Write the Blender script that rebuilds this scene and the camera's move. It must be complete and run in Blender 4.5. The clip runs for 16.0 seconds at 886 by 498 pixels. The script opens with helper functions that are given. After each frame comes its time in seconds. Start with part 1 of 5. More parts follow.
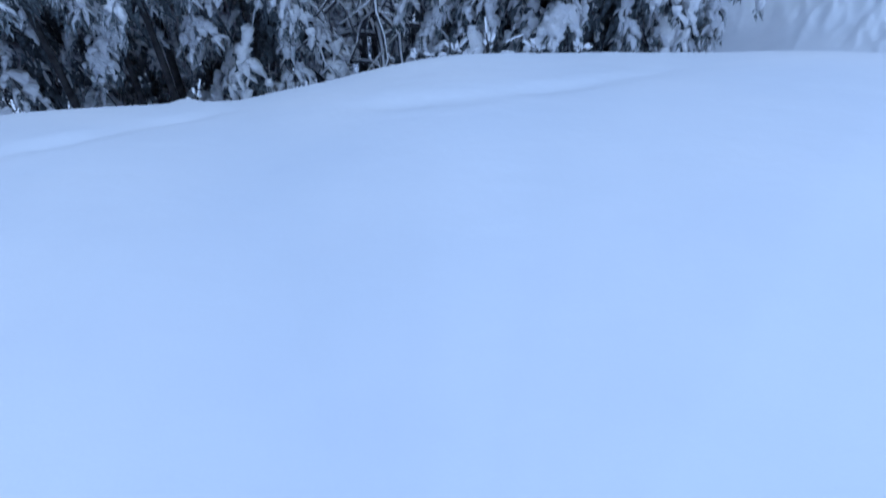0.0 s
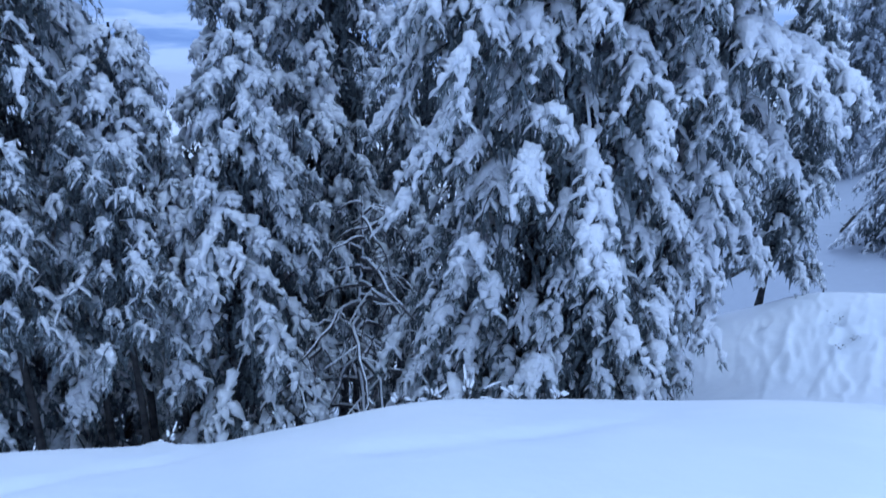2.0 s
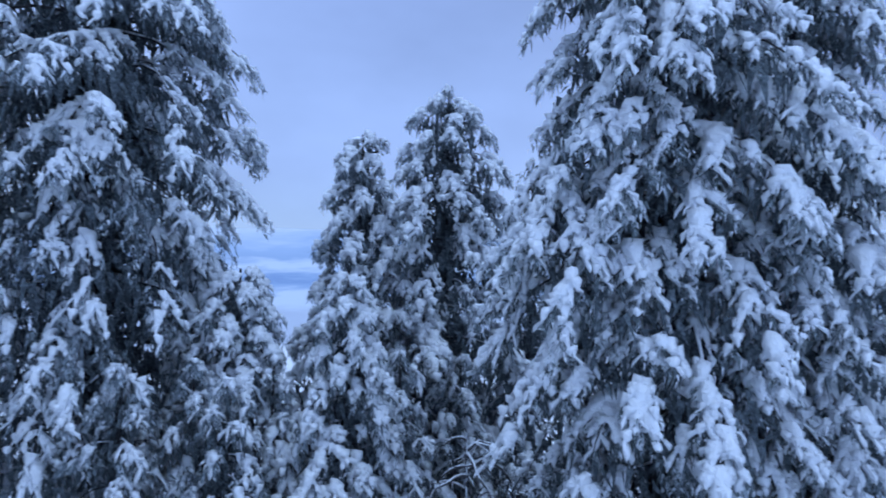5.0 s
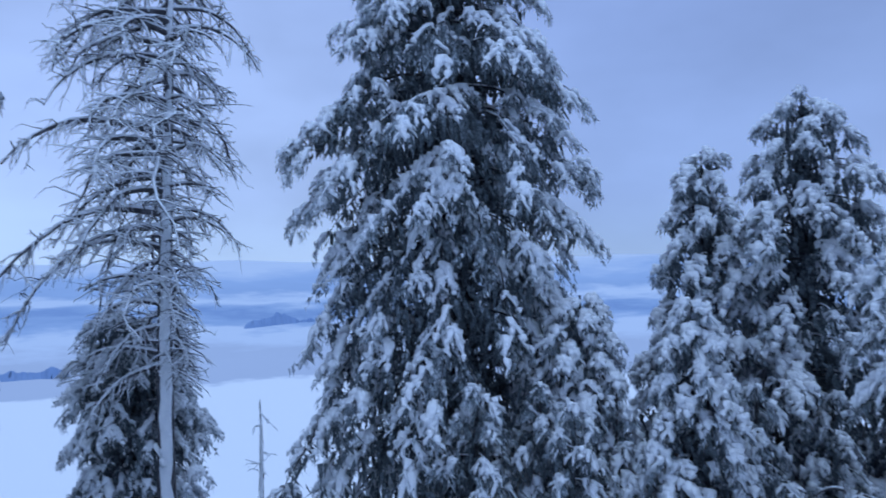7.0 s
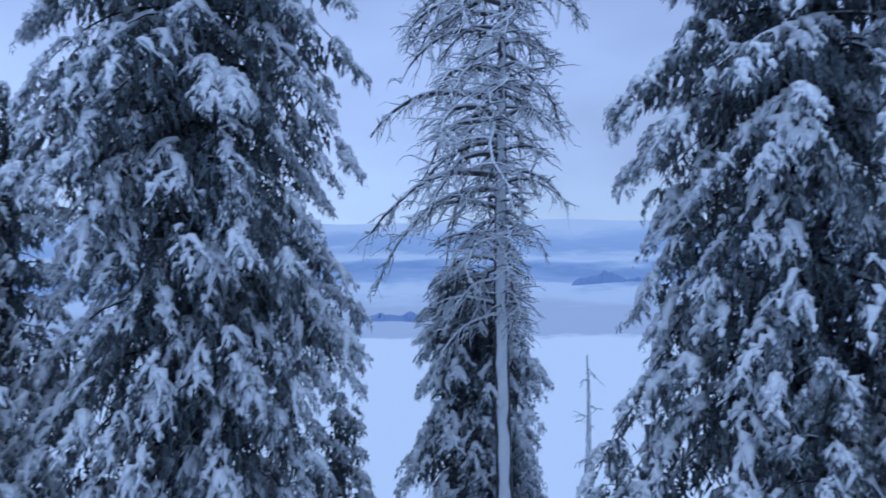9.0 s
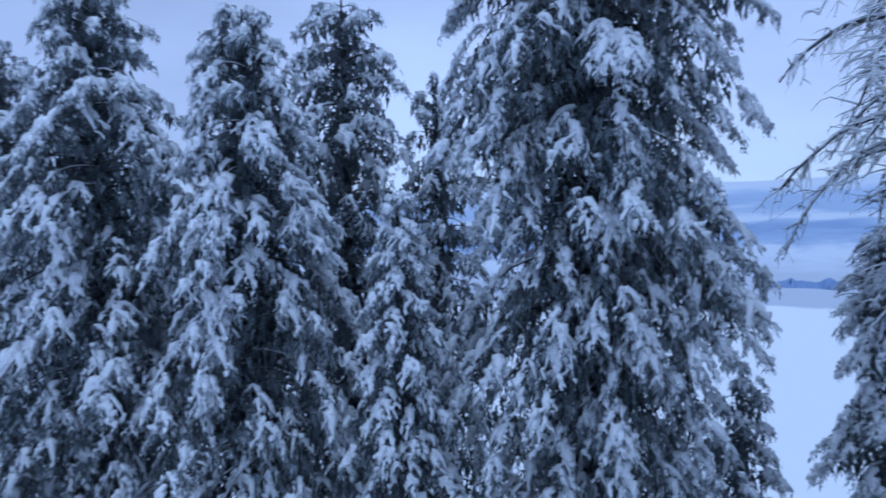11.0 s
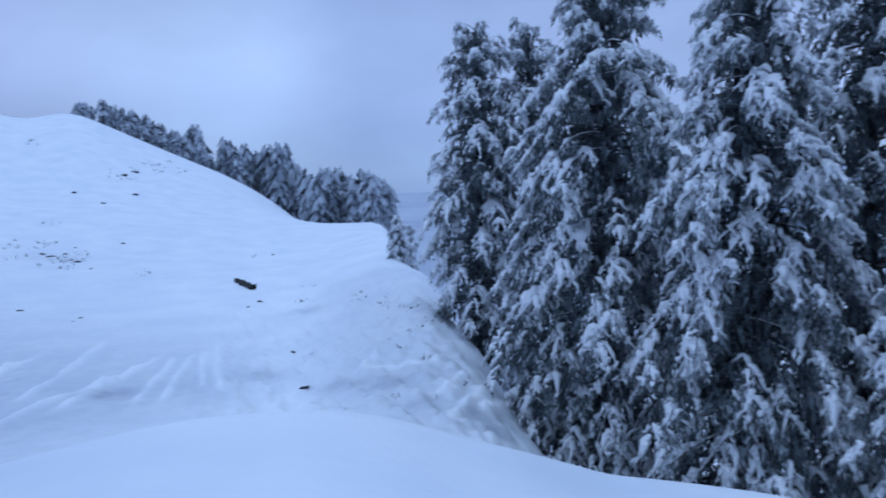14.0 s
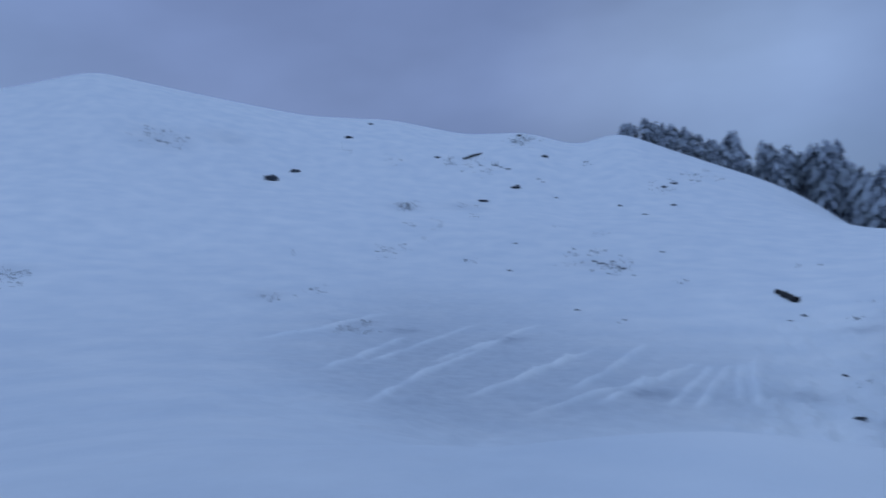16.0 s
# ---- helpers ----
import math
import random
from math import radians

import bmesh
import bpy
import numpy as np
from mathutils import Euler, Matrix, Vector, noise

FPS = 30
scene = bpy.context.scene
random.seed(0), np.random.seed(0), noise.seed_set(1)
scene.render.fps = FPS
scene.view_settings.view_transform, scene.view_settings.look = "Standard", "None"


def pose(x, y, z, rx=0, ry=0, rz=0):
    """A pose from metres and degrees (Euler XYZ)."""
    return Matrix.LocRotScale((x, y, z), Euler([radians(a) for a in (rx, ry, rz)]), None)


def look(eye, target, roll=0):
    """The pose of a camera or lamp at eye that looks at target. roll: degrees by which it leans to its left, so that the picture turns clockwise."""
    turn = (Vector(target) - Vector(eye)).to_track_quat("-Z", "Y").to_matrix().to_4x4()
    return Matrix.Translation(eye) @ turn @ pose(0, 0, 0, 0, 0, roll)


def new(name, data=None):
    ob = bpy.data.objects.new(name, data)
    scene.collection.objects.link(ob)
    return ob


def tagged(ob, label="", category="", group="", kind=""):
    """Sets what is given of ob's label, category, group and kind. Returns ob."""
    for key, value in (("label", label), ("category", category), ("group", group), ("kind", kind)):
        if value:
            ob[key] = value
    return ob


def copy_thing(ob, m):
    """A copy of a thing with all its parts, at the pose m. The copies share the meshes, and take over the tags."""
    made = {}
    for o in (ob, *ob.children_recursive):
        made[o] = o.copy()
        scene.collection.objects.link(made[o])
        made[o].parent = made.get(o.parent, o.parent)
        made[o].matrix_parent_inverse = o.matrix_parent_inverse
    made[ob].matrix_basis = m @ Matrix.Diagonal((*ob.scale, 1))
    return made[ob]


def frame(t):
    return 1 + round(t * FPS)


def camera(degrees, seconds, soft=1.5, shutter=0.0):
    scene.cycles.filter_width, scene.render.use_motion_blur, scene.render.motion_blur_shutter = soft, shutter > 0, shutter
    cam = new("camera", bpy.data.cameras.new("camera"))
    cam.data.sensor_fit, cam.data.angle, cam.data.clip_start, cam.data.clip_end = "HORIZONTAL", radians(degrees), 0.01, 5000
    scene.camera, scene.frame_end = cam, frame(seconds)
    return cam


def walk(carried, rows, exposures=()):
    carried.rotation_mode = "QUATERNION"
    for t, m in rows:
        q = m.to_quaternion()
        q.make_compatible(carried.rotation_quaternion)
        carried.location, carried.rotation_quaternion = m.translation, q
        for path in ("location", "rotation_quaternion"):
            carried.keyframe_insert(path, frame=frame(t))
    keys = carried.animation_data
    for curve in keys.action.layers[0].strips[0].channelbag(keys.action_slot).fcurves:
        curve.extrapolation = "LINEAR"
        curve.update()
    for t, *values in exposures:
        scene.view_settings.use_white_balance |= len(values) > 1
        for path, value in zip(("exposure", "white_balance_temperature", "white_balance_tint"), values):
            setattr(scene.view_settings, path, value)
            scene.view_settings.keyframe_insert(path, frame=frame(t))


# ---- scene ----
cam = camera(66.1, 16.0, soft=1.6, shutter=0.35)
EYE = 1.6
# seconds, then the turn of the camera in degrees
ROWS = [
    (0.0, 42.59, -0.84, 0.92),
    (0.5, 50.70, -2.13, 1.48),
    (1.0, 58.39, -2.10, 1.53),
    (1.5, 65.17, -2.11, 0.63),
    (2.0, 71.04, -2.24, -0.15),
    (2.5, 76.29, -2.42, -0.72),
    (3.0, 80.81, -2.83, -1.58),
    (3.2, 82.45, -2.89, -1.84),
    (5.3, 90.73, -0.04, 12.49),
    (5.5, 90.75, 0.23, 15.69),
    (6.0, 90.50, 0.73, 23.58),
    (6.5, 90.78, 1.06, 30.13),
    (7.0, 92.66, 1.10, 36.17),
    (7.5, 94.02, 0.70, 42.24),
    (8.0, 93.36, 0.43, 49.09),
    (8.2, 92.74, 0.34, 51.95),
    (10.3, 86.49, 1.43, 83.68),
    (10.5, 86.69, 1.48, 87.35),
    (11.0, 86.92, 1.80, 95.49),
    (11.5, 86.30, 2.19, 104.13),
    (12.0, 86.65, 2.58, 112.52),
    (12.5, 87.42, 2.91, 119.72),
    (13.0, 87.14, 2.48, 124.58),
    (13.5, 86.75, 2.37, 128.66),
    (14.0, 85.04, 1.84, 135.44),
    (14.5, 86.82, 3.16, 146.19),
    (15.0, 85.17, 4.01, 156.80),
    (15.5, 85.58, 3.14, 165.21),
    (16.0, 88.18, 4.30, 178.46),
]
EXPOSURES = [(0.0, -0.03), (1.0, 0.25), (1.5, 0.32), (3.2, 0.12), (5.3, 0.2), (7.0, -0.05), (8.2, -0.15), (10.3, -0.05), (12.0, -0.03), (14.0, -0.24), (15.0, -0.82), (15.5, -0.6), (16.0, -0.93)]
walk(cam, [(t, pose(0, 0, EYE, rx, ry, rz)) for t, rx, ry, rz in ROWS], EXPOSURES)

# ---------------------------------------------------------------- light
world = bpy.data.worlds.new("overcast_sky")
scene.world = world
world.use_nodes = True


def build_world():
    nt = world.node_tree
    nt.nodes.clear()
    N, L = nt.nodes.new, nt.links.new
    out, bg = N("ShaderNodeOutputWorld"), N("ShaderNodeBackground")
    sky = N("ShaderNodeTexSky")
    sky.sky_type, sky.sun_disc = "NISHITA", False
    sky.sun_elevation, sky.sun_rotation, sky.altitude = radians(83), radians(135), 2500
    dim = N("ShaderNodeVectorMath"); dim.operation = "SCALE"; dim.inputs["Scale"].default_value = 0.1
    L(sky.outputs[0], dim.inputs[0])
    co = N("ShaderNodeTexCoord")
    sep = N("ShaderNodeSeparateXYZ"); L(co.outputs["Generated"], sep.inputs[0])
    ramp = N("ShaderNodeValToRGB")
    stops = ((0.0, (0.34, 0.57, 0.96)), (0.49, (0.34, 0.55, 0.96)), (0.515, (0.46, 0.67, 1.08)), (0.56, (0.42, 0.60, 1.04)), (0.70, (0.37, 0.53, 0.97)), (1.0, (0.57, 0.86, 1.40)))
    while len(ramp.color_ramp.elements) < len(stops):
        ramp.color_ramp.elements.new(0.5)
    for e, (p, c) in zip(ramp.color_ramp.elements, stops):
        e.position, e.color = p, (*c, 1)
    half = N("ShaderNodeMath"); half.operation = "MULTIPLY_ADD"; half.inputs[1].default_value = 0.5; half.inputs[2].default_value = 0.5
    L(sep.outputs[2], half.inputs[0]); L(half.outputs[0], ramp.inputs[0])
    # soft cloud masses, drawn out along the horizon
    mp = N("ShaderNodeMapping"); mp.inputs["Scale"].default_value = (1.3, 1.3, 2.6); mp.inputs["Location"].default_value = (3.1, 0.4, 0.2)
    L(co.outputs["Generated"], mp.inputs[0])
    no = N("ShaderNodeTexNoise"); no.inputs["Scale"].default_value = 1.3; no.inputs["Detail"].default_value = 5; no.inputs["Roughness"].default_value = 0.5
    L(mp.outputs[0], no.inputs["Vector"])
    mr = N("ShaderNodeMapRange"); mr.inputs[1].default_value = 0.3; mr.inputs[2].default_value = 0.7; mr.inputs[3].default_value = 0.76; mr.inputs[4].default_value = 1.17
    L(no.outputs[0], mr.inputs[0])
    cl = N("ShaderNodeVectorMath"); cl.operation = "SCALE"; L(ramp.outputs[0], cl.inputs[0]); L(mr.outputs[0], cl.inputs["Scale"])
    # a darker, greyer bank of cloud over the mountain side
    dot = N("ShaderNodeVectorMath"); dot.operation = "DOT_PRODUCT"; L(co.outputs["Generated"], dot.inputs[0]); dot.inputs[1].default_value = (0.05, -1.0, 0.1)
    mg = N("ShaderNodeMapRange"); mg.interpolation_type = "SMOOTHSTEP"; mg.inputs[1].default_value = 0.2; mg.inputs[2].default_value = 1.0; mg.inputs[3].default_value = 0.0; mg.inputs[4].default_value = 0.32
    L(dot.outputs["Value"], mg.inputs[0])
    grey = N("ShaderNodeVectorMath"); grey.operation = "MULTIPLY"; grey.inputs[1].default_value = (0.61, 0.70, 0.765); L(cl.outputs[0], grey.inputs[0])
    m1 = N("ShaderNodeMix"); m1.data_type = "RGBA"; L(mg.outputs[0], m1.inputs[0]); L(cl.outputs[0], m1.inputs[6]); L(grey.outputs[0], m1.inputs[7])
    # the cloud thins and glows above the far wood, and thickens low beside it
    last = m1.outputs[2]
    for way, edge, top, tint in (((-0.371, -0.919, 0.13), 0.955, 1.0, (1.36, 1.32, 1.22)), ((0.084, -0.962, 0.26), 0.86, 1.0, (0.86, 0.82, 0.85)), ((0.518, 0.83, 0.208), 0.87, 1.0, (0.60, 0.62, 0.68)), ((-0.235, 0.942, 0.242), 0.82, 1.0, (0.63, 0.66, 0.72))):
        dd = N("ShaderNodeVectorMath"); dd.operation = "DOT_PRODUCT"; L(co.outputs["Generated"], dd.inputs[0]); dd.inputs[1].default_value = way
        rr = N("ShaderNodeMapRange"); rr.interpolation_type = "SMOOTHSTEP"; rr.inputs[1].default_value = edge; rr.inputs[2].default_value = top
        L(dd.outputs["Value"], rr.inputs[0])
        tn = N("ShaderNodeVectorMath"); tn.operation = "MULTIPLY"; tn.inputs[1].default_value = tint; L(last, tn.inputs[0])
        mm = N("ShaderNodeMix"); mm.data_type = "RGBA"; L(rr.outputs[0], mm.inputs[0]); L(last, mm.inputs[6]); L(tn.outputs[0], mm.inputs[7])
        last = mm.outputs[2]
    low = N("ShaderNodeMapRange"); low.interpolation_type = "SMOOTHSTEP"; low.inputs[1].default_value = 0.24; low.inputs[2].default_value = 0.02
    L(sep.outputs[2], low.inputs[0])
    dd = N("ShaderNodeVectorMath"); dd.operation = "DOT_PRODUCT"; L(co.outputs["Generated"], dd.inputs[0]); dd.inputs[1].default_value = (-0.55, -0.835, 0.0)
    rr = N("ShaderNodeMapRange"); rr.interpolation_type = "SMOOTHSTEP"; rr.inputs[1].default_value = 0.55; rr.inputs[2].default_value = 1.0; rr.inputs[4].default_value = 0.8
    L(dd.outputs["Value"], rr.inputs[0])
    both = N("ShaderNodeMath"); both.operation = "MULTIPLY"; L(low.outputs[0], both.inputs[0]); L(rr.outputs[0], both.inputs[1])
    tn = N("ShaderNodeVectorMath"); tn.operation = "MULTIPLY"; tn.inputs[1].default_value = (0.52, 0.55, 0.64); L(last, tn.inputs[0])
    mm = N("ShaderNodeMix"); mm.data_type = "RGBA"; L(both.outputs[0], mm.inputs[0]); L(last, mm.inputs[6]); L(tn.outputs[0], mm.inputs[7])
    last = mm.outputs[2]
    m2 = N("ShaderNodeMix"); m2.data_type = "RGBA"; m2.inputs[0].default_value = 0.94; L(dim.outputs[0], m2.inputs[6]); L(last, m2.inputs[7])
    L(m2.outputs[2], bg.inputs[0]); bg.inputs[1].default_value = 1.14
    L(bg.outputs[0], out.inputs[0])


build_world()
sun = new("sun", bpy.data.lights.new("sun", "SUN"))
sun.data.energy, sun.data.angle, sun.data.color = 0.42, radians(50), (0.66, 0.85, 1.0)
sun.matrix_world = look((5, -5, 55), (0, 0, 0))


# ---------------------------------------------------------------- materials
def material(name, colour, rough=0.7, spec=0.3):
    m = bpy.data.materials.new(name)
    m.use_nodes = True
    b = m.node_tree.nodes["Principled BSDF"]
    b.inputs["Base Color"].default_value = (*colour, 1)
    b.inputs["Roughness"].default_value = rough
    b.inputs["Specular IOR Level"].default_value = spec
    return m, m.node_tree, b


def varied(nt, b, dark, light, scale, detail=6, lo=0.3, hi=0.7, vec=None):
    """Base colour between two tones by noise at a real size."""
    N, L = nt.nodes.new, nt.links.new
    co = N("ShaderNodeTexCoord")
    no = N("ShaderNodeTexNoise"); no.inputs["Scale"].default_value = scale; no.inputs["Detail"].default_value = detail
    L(co.outputs["Object"], no.inputs["Vector"])
    rp = N("ShaderNodeValToRGB")
    rp.color_ramp.elements[0].position, rp.color_ramp.elements[0].color = lo, (*dark, 1)
    rp.color_ramp.elements[1].position, rp.color_ramp.elements[1].color = hi, (*light, 1)
    L(no.outputs[0], rp.inputs[0])
    L(rp.outputs[0], b.inputs["Base Color"])
    return co, no, rp


def bumped(nt, b, co, layers):
    N, L = nt.nodes.new, nt.links.new
    last = None
    for scale, dist, strength in layers:
        no = N("ShaderNodeTexNoise"); no.inputs["Scale"].default_value = scale; no.inputs["Detail"].default_value = 5
        L(co.outputs["Object"], no.inputs["Vector"])
        bu = N("ShaderNodeBump"); bu.inputs["Distance"].default_value = dist; bu.inputs["Strength"].default_value = strength
        L(no.outputs[0], bu.inputs["Height"])
        if last:
            L(last.outputs[0], bu.inputs["Normal"])
        last = bu
    L(last.outputs[0], b.inputs["Normal"])


def make_materials():
    M = {}
    m, nt, b = material("ground_snow", (0.86, 0.89, 0.93), 0.55, 0.25)
    co, no, rp = varied(nt, b, (0.75, 0.80, 0.865), (0.88, 0.90, 0.93), 0.35)
    bumped(nt, b, co, ((0.5, 0.25, 0.35), (3.0, 0.03, 0.4), (60.0, 0.004, 0.3)))
    # thin cover with turf through it, and slope shade painted in the same grey
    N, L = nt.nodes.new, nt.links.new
    at = N("ShaderNodeAttribute"); at.attribute_name = "thin_and_shade"
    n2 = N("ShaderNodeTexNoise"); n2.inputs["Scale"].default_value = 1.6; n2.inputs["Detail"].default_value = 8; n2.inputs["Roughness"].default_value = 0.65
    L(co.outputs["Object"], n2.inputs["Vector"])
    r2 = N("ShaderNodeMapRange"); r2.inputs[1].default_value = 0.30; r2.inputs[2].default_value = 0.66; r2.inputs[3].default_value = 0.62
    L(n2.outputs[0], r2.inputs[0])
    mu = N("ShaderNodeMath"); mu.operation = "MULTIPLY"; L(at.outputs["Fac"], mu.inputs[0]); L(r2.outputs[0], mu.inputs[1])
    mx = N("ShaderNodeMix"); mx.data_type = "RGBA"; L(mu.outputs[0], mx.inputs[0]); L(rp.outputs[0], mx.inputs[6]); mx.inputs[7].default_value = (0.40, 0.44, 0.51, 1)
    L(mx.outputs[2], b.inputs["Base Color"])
    M["ground"] = m
    m, nt, b = material("fresh_snow", (0.88, 0.90, 0.93), 0.6, 0.25)
    co, no, rp = varied(nt, b, (0.82, 0.85, 0.90), (0.90, 0.915, 0.94), 6.0)
    bumped(nt, b, co, ((9.0, 0.10, 0.5), (26.0, 0.03, 0.5), (90.0, 0.008, 0.4)))
    M["limb_snow"] = m
    # snow caught in needles: tips prick through it everywhere
    m, nt, b = material("snow_on_needles", (0.88, 0.90, 0.93), 0.6, 0.25)
    co, no, rp = varied(nt, b, (0.84, 0.87, 0.915), (0.92, 0.935, 0.955), 6.0)
    N, L = nt.nodes.new, nt.links.new
    n2 = N("ShaderNodeTexNoise"); n2.inputs["Scale"].default_value = 12.0; n2.inputs["Detail"].default_value = 3; n2.inputs["Roughness"].default_value = 0.6; n2.inputs["Distortion"].default_value = 0.6
    L(co.outputs["Object"], n2.inputs["Vector"])
    r2 = N("ShaderNodeValToRGB")
    r2.color_ramp.elements[0].position, r2.color_ramp.elements[0].color = 0.20, (0, 0, 0, 1)
    r2.color_ramp.elements[1].position, r2.color_ramp.elements[1].color = 0.31, (1, 1, 1, 1)
    L(n2.outputs[0], r2.inputs[0])
    mx = N("ShaderNodeMix"); mx.data_type = "RGBA"; L(r2.outputs[0], mx.inputs[0]); mx.inputs[6].default_value = (0.20, 0.23, 0.24, 1); L(rp.outputs[0], mx.inputs[7])
    L(mx.outputs[2], b.inputs["Base Color"])
    b1 = N("ShaderNodeBump"); b1.inputs["Distance"].default_value = 0.10; b1.inputs["Strength"].default_value = 0.6; L(n2.outputs[0], b1.inputs["Height"])
    n3 = N("ShaderNodeTexNoise"); n3.inputs["Scale"].default_value = 30.0; n3.inputs["Detail"].default_value = 4; L(co.outputs["Object"], n3.inputs["Vector"])
    b2 = N("ShaderNodeBump"); b2.inputs["Distance"].default_value = 0.03; b2.inputs["Strength"].default_value = 0.5; L(n3.outputs[0], b2.inputs["Height"]); L(b1.outputs[0], b2.inputs["Normal"])
    L(b2.outputs[0], b.inputs["Normal"])
    M["snow"] = m
    # the last needles are paler and bluer, with mist mixed into their colour
    for name, dark, light, frost in (("needles", (0.064, 0.084, 0.086), (0.19, 0.225, 0.235), 0.46), ("frosted_needles", (0.092, 0.115, 0.126), (0.23, 0.27, 0.295), 0.62), ("hazed_needles", (0.17, 0.195, 0.235), (0.26, 0.295, 0.345), 0.5)):
        m, nt, b = material(name, dark, 0.65, 0.25)
        N, L = nt.nodes.new, nt.links.new
        geo = N("ShaderNodeNewGeometry")
        rp = N("ShaderNodeValToRGB")
        els = rp.color_ramp.elements
        els[0].position, els[0].color = 0.0, (*dark, 1)
        els[1].position, els[1].color = 1.0 - frost, (*light, 1)
        e = els.new(1.0 - frost * 0.4); e.color = (0.33, 0.37, 0.40, 1)
        e = els.new(1.0); e.color = (0.60, 0.65, 0.70, 1)
        L(geo.outputs["Random Per Island"], rp.inputs[0])
        co = N("ShaderNodeTexCoord")
        no = N("ShaderNodeTexNoise"); no.inputs["Scale"].default_value = 1.1; L(co.outputs["Object"], no.inputs["Vector"])
        mr = N("ShaderNodeMapRange"); mr.inputs[1].default_value = 0.3; mr.inputs[2].default_value = 0.7; mr.inputs[3].default_value = 0.65; mr.inputs[4].default_value = 1.25
        L(no.outputs[0], mr.inputs[0])
        sc = N("ShaderNodeVectorMath"); sc.operation = "SCALE"; L(rp.outputs[0], sc.inputs[0]); L(mr.outputs[0], sc.inputs["Scale"])
        L(sc.outputs[0], b.inputs["Base Color"])
        M[name] = m
    m, nt, b = material("inner_needles", (0.03, 0.04, 0.035), 0.9, 0.1)
    co, no, rp = varied(nt, b, (0.085, 0.104, 0.113), (0.24, 0.28, 0.305), 16.0, lo=0.38, hi=0.70)
    bumped(nt, b, co, ((11.0, 0.12, 1.0), (40.0, 0.03, 0.8)))
    M["inner"] = m
    m, nt, b = material("bark", (0.05, 0.042, 0.038), 0.9, 0.1)
    co, no, rp = varied(nt, b, (0.020, 0.020, 0.022), (0.075, 0.073, 0.075), 7.0)
    bumped(nt, b, co, ((5.0, 0.06, 0.7), (30.0, 0.02, 0.7)))
    M["bark"] = m
    m, nt, b = material("dead_wood", (0.12, 0.11, 0.11), 0.85, 0.15)
    co, no, rp = varied(nt, b, (0.040, 0.038, 0.043), (0.14, 0.138, 0.15), 5.0)
    bumped(nt, b, co, ((6.0, 0.03, 0.6), (40.0, 0.01, 0.6)))
    M["dead_wood"] = m
    m, nt, b = material("rock", (0.08, 0.08, 0.085), 0.85, 0.2)
    co, no, rp = varied(nt, b, (0.022, 0.025, 0.032), (0.09, 0.098, 0.115), 3.0)
    bumped(nt, b, co, ((4.0, 0.1, 0.7), (25.0, 0.02, 0.6)))
    M["rock"] = m
    m, nt, b = material("dry_grass", (0.12, 0.10, 0.07), 0.8, 0.1)
    co, no, rp = varied(nt, b, (0.055, 0.06, 0.07), (0.17, 0.18, 0.195), 4.0)
    M["grass"] = m
    # sea of cloud: a white near deck, then layers ever bluer with painted distance haze
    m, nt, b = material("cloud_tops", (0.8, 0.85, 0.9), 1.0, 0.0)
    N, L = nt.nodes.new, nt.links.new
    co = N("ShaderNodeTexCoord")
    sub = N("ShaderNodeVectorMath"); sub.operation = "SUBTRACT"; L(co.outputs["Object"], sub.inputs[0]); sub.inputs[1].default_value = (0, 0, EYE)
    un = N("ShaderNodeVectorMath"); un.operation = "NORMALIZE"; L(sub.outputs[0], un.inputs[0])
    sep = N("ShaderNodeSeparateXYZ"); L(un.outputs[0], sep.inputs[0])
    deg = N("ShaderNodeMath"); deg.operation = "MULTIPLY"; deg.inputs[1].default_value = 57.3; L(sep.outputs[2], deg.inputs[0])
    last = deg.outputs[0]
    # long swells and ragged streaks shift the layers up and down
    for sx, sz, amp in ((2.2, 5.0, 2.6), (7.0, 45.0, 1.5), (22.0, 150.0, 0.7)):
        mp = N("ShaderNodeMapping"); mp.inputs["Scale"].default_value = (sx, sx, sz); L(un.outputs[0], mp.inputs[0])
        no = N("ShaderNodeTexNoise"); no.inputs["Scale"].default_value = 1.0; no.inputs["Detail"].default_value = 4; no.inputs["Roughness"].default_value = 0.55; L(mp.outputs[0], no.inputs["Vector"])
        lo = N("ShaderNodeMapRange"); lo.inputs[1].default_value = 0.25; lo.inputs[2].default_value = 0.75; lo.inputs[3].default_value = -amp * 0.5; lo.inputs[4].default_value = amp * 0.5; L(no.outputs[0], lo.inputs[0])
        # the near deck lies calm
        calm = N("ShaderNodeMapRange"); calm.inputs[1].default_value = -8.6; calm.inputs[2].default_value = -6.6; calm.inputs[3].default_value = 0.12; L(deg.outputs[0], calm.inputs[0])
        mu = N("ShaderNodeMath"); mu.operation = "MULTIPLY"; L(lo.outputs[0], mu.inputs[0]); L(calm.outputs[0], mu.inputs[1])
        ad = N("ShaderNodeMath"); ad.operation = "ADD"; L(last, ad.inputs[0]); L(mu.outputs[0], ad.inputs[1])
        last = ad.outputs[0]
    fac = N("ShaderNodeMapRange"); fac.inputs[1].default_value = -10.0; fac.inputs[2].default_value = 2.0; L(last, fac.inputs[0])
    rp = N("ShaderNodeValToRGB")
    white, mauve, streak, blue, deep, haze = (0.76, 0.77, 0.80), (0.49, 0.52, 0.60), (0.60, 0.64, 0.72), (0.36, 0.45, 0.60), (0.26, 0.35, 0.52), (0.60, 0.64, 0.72)
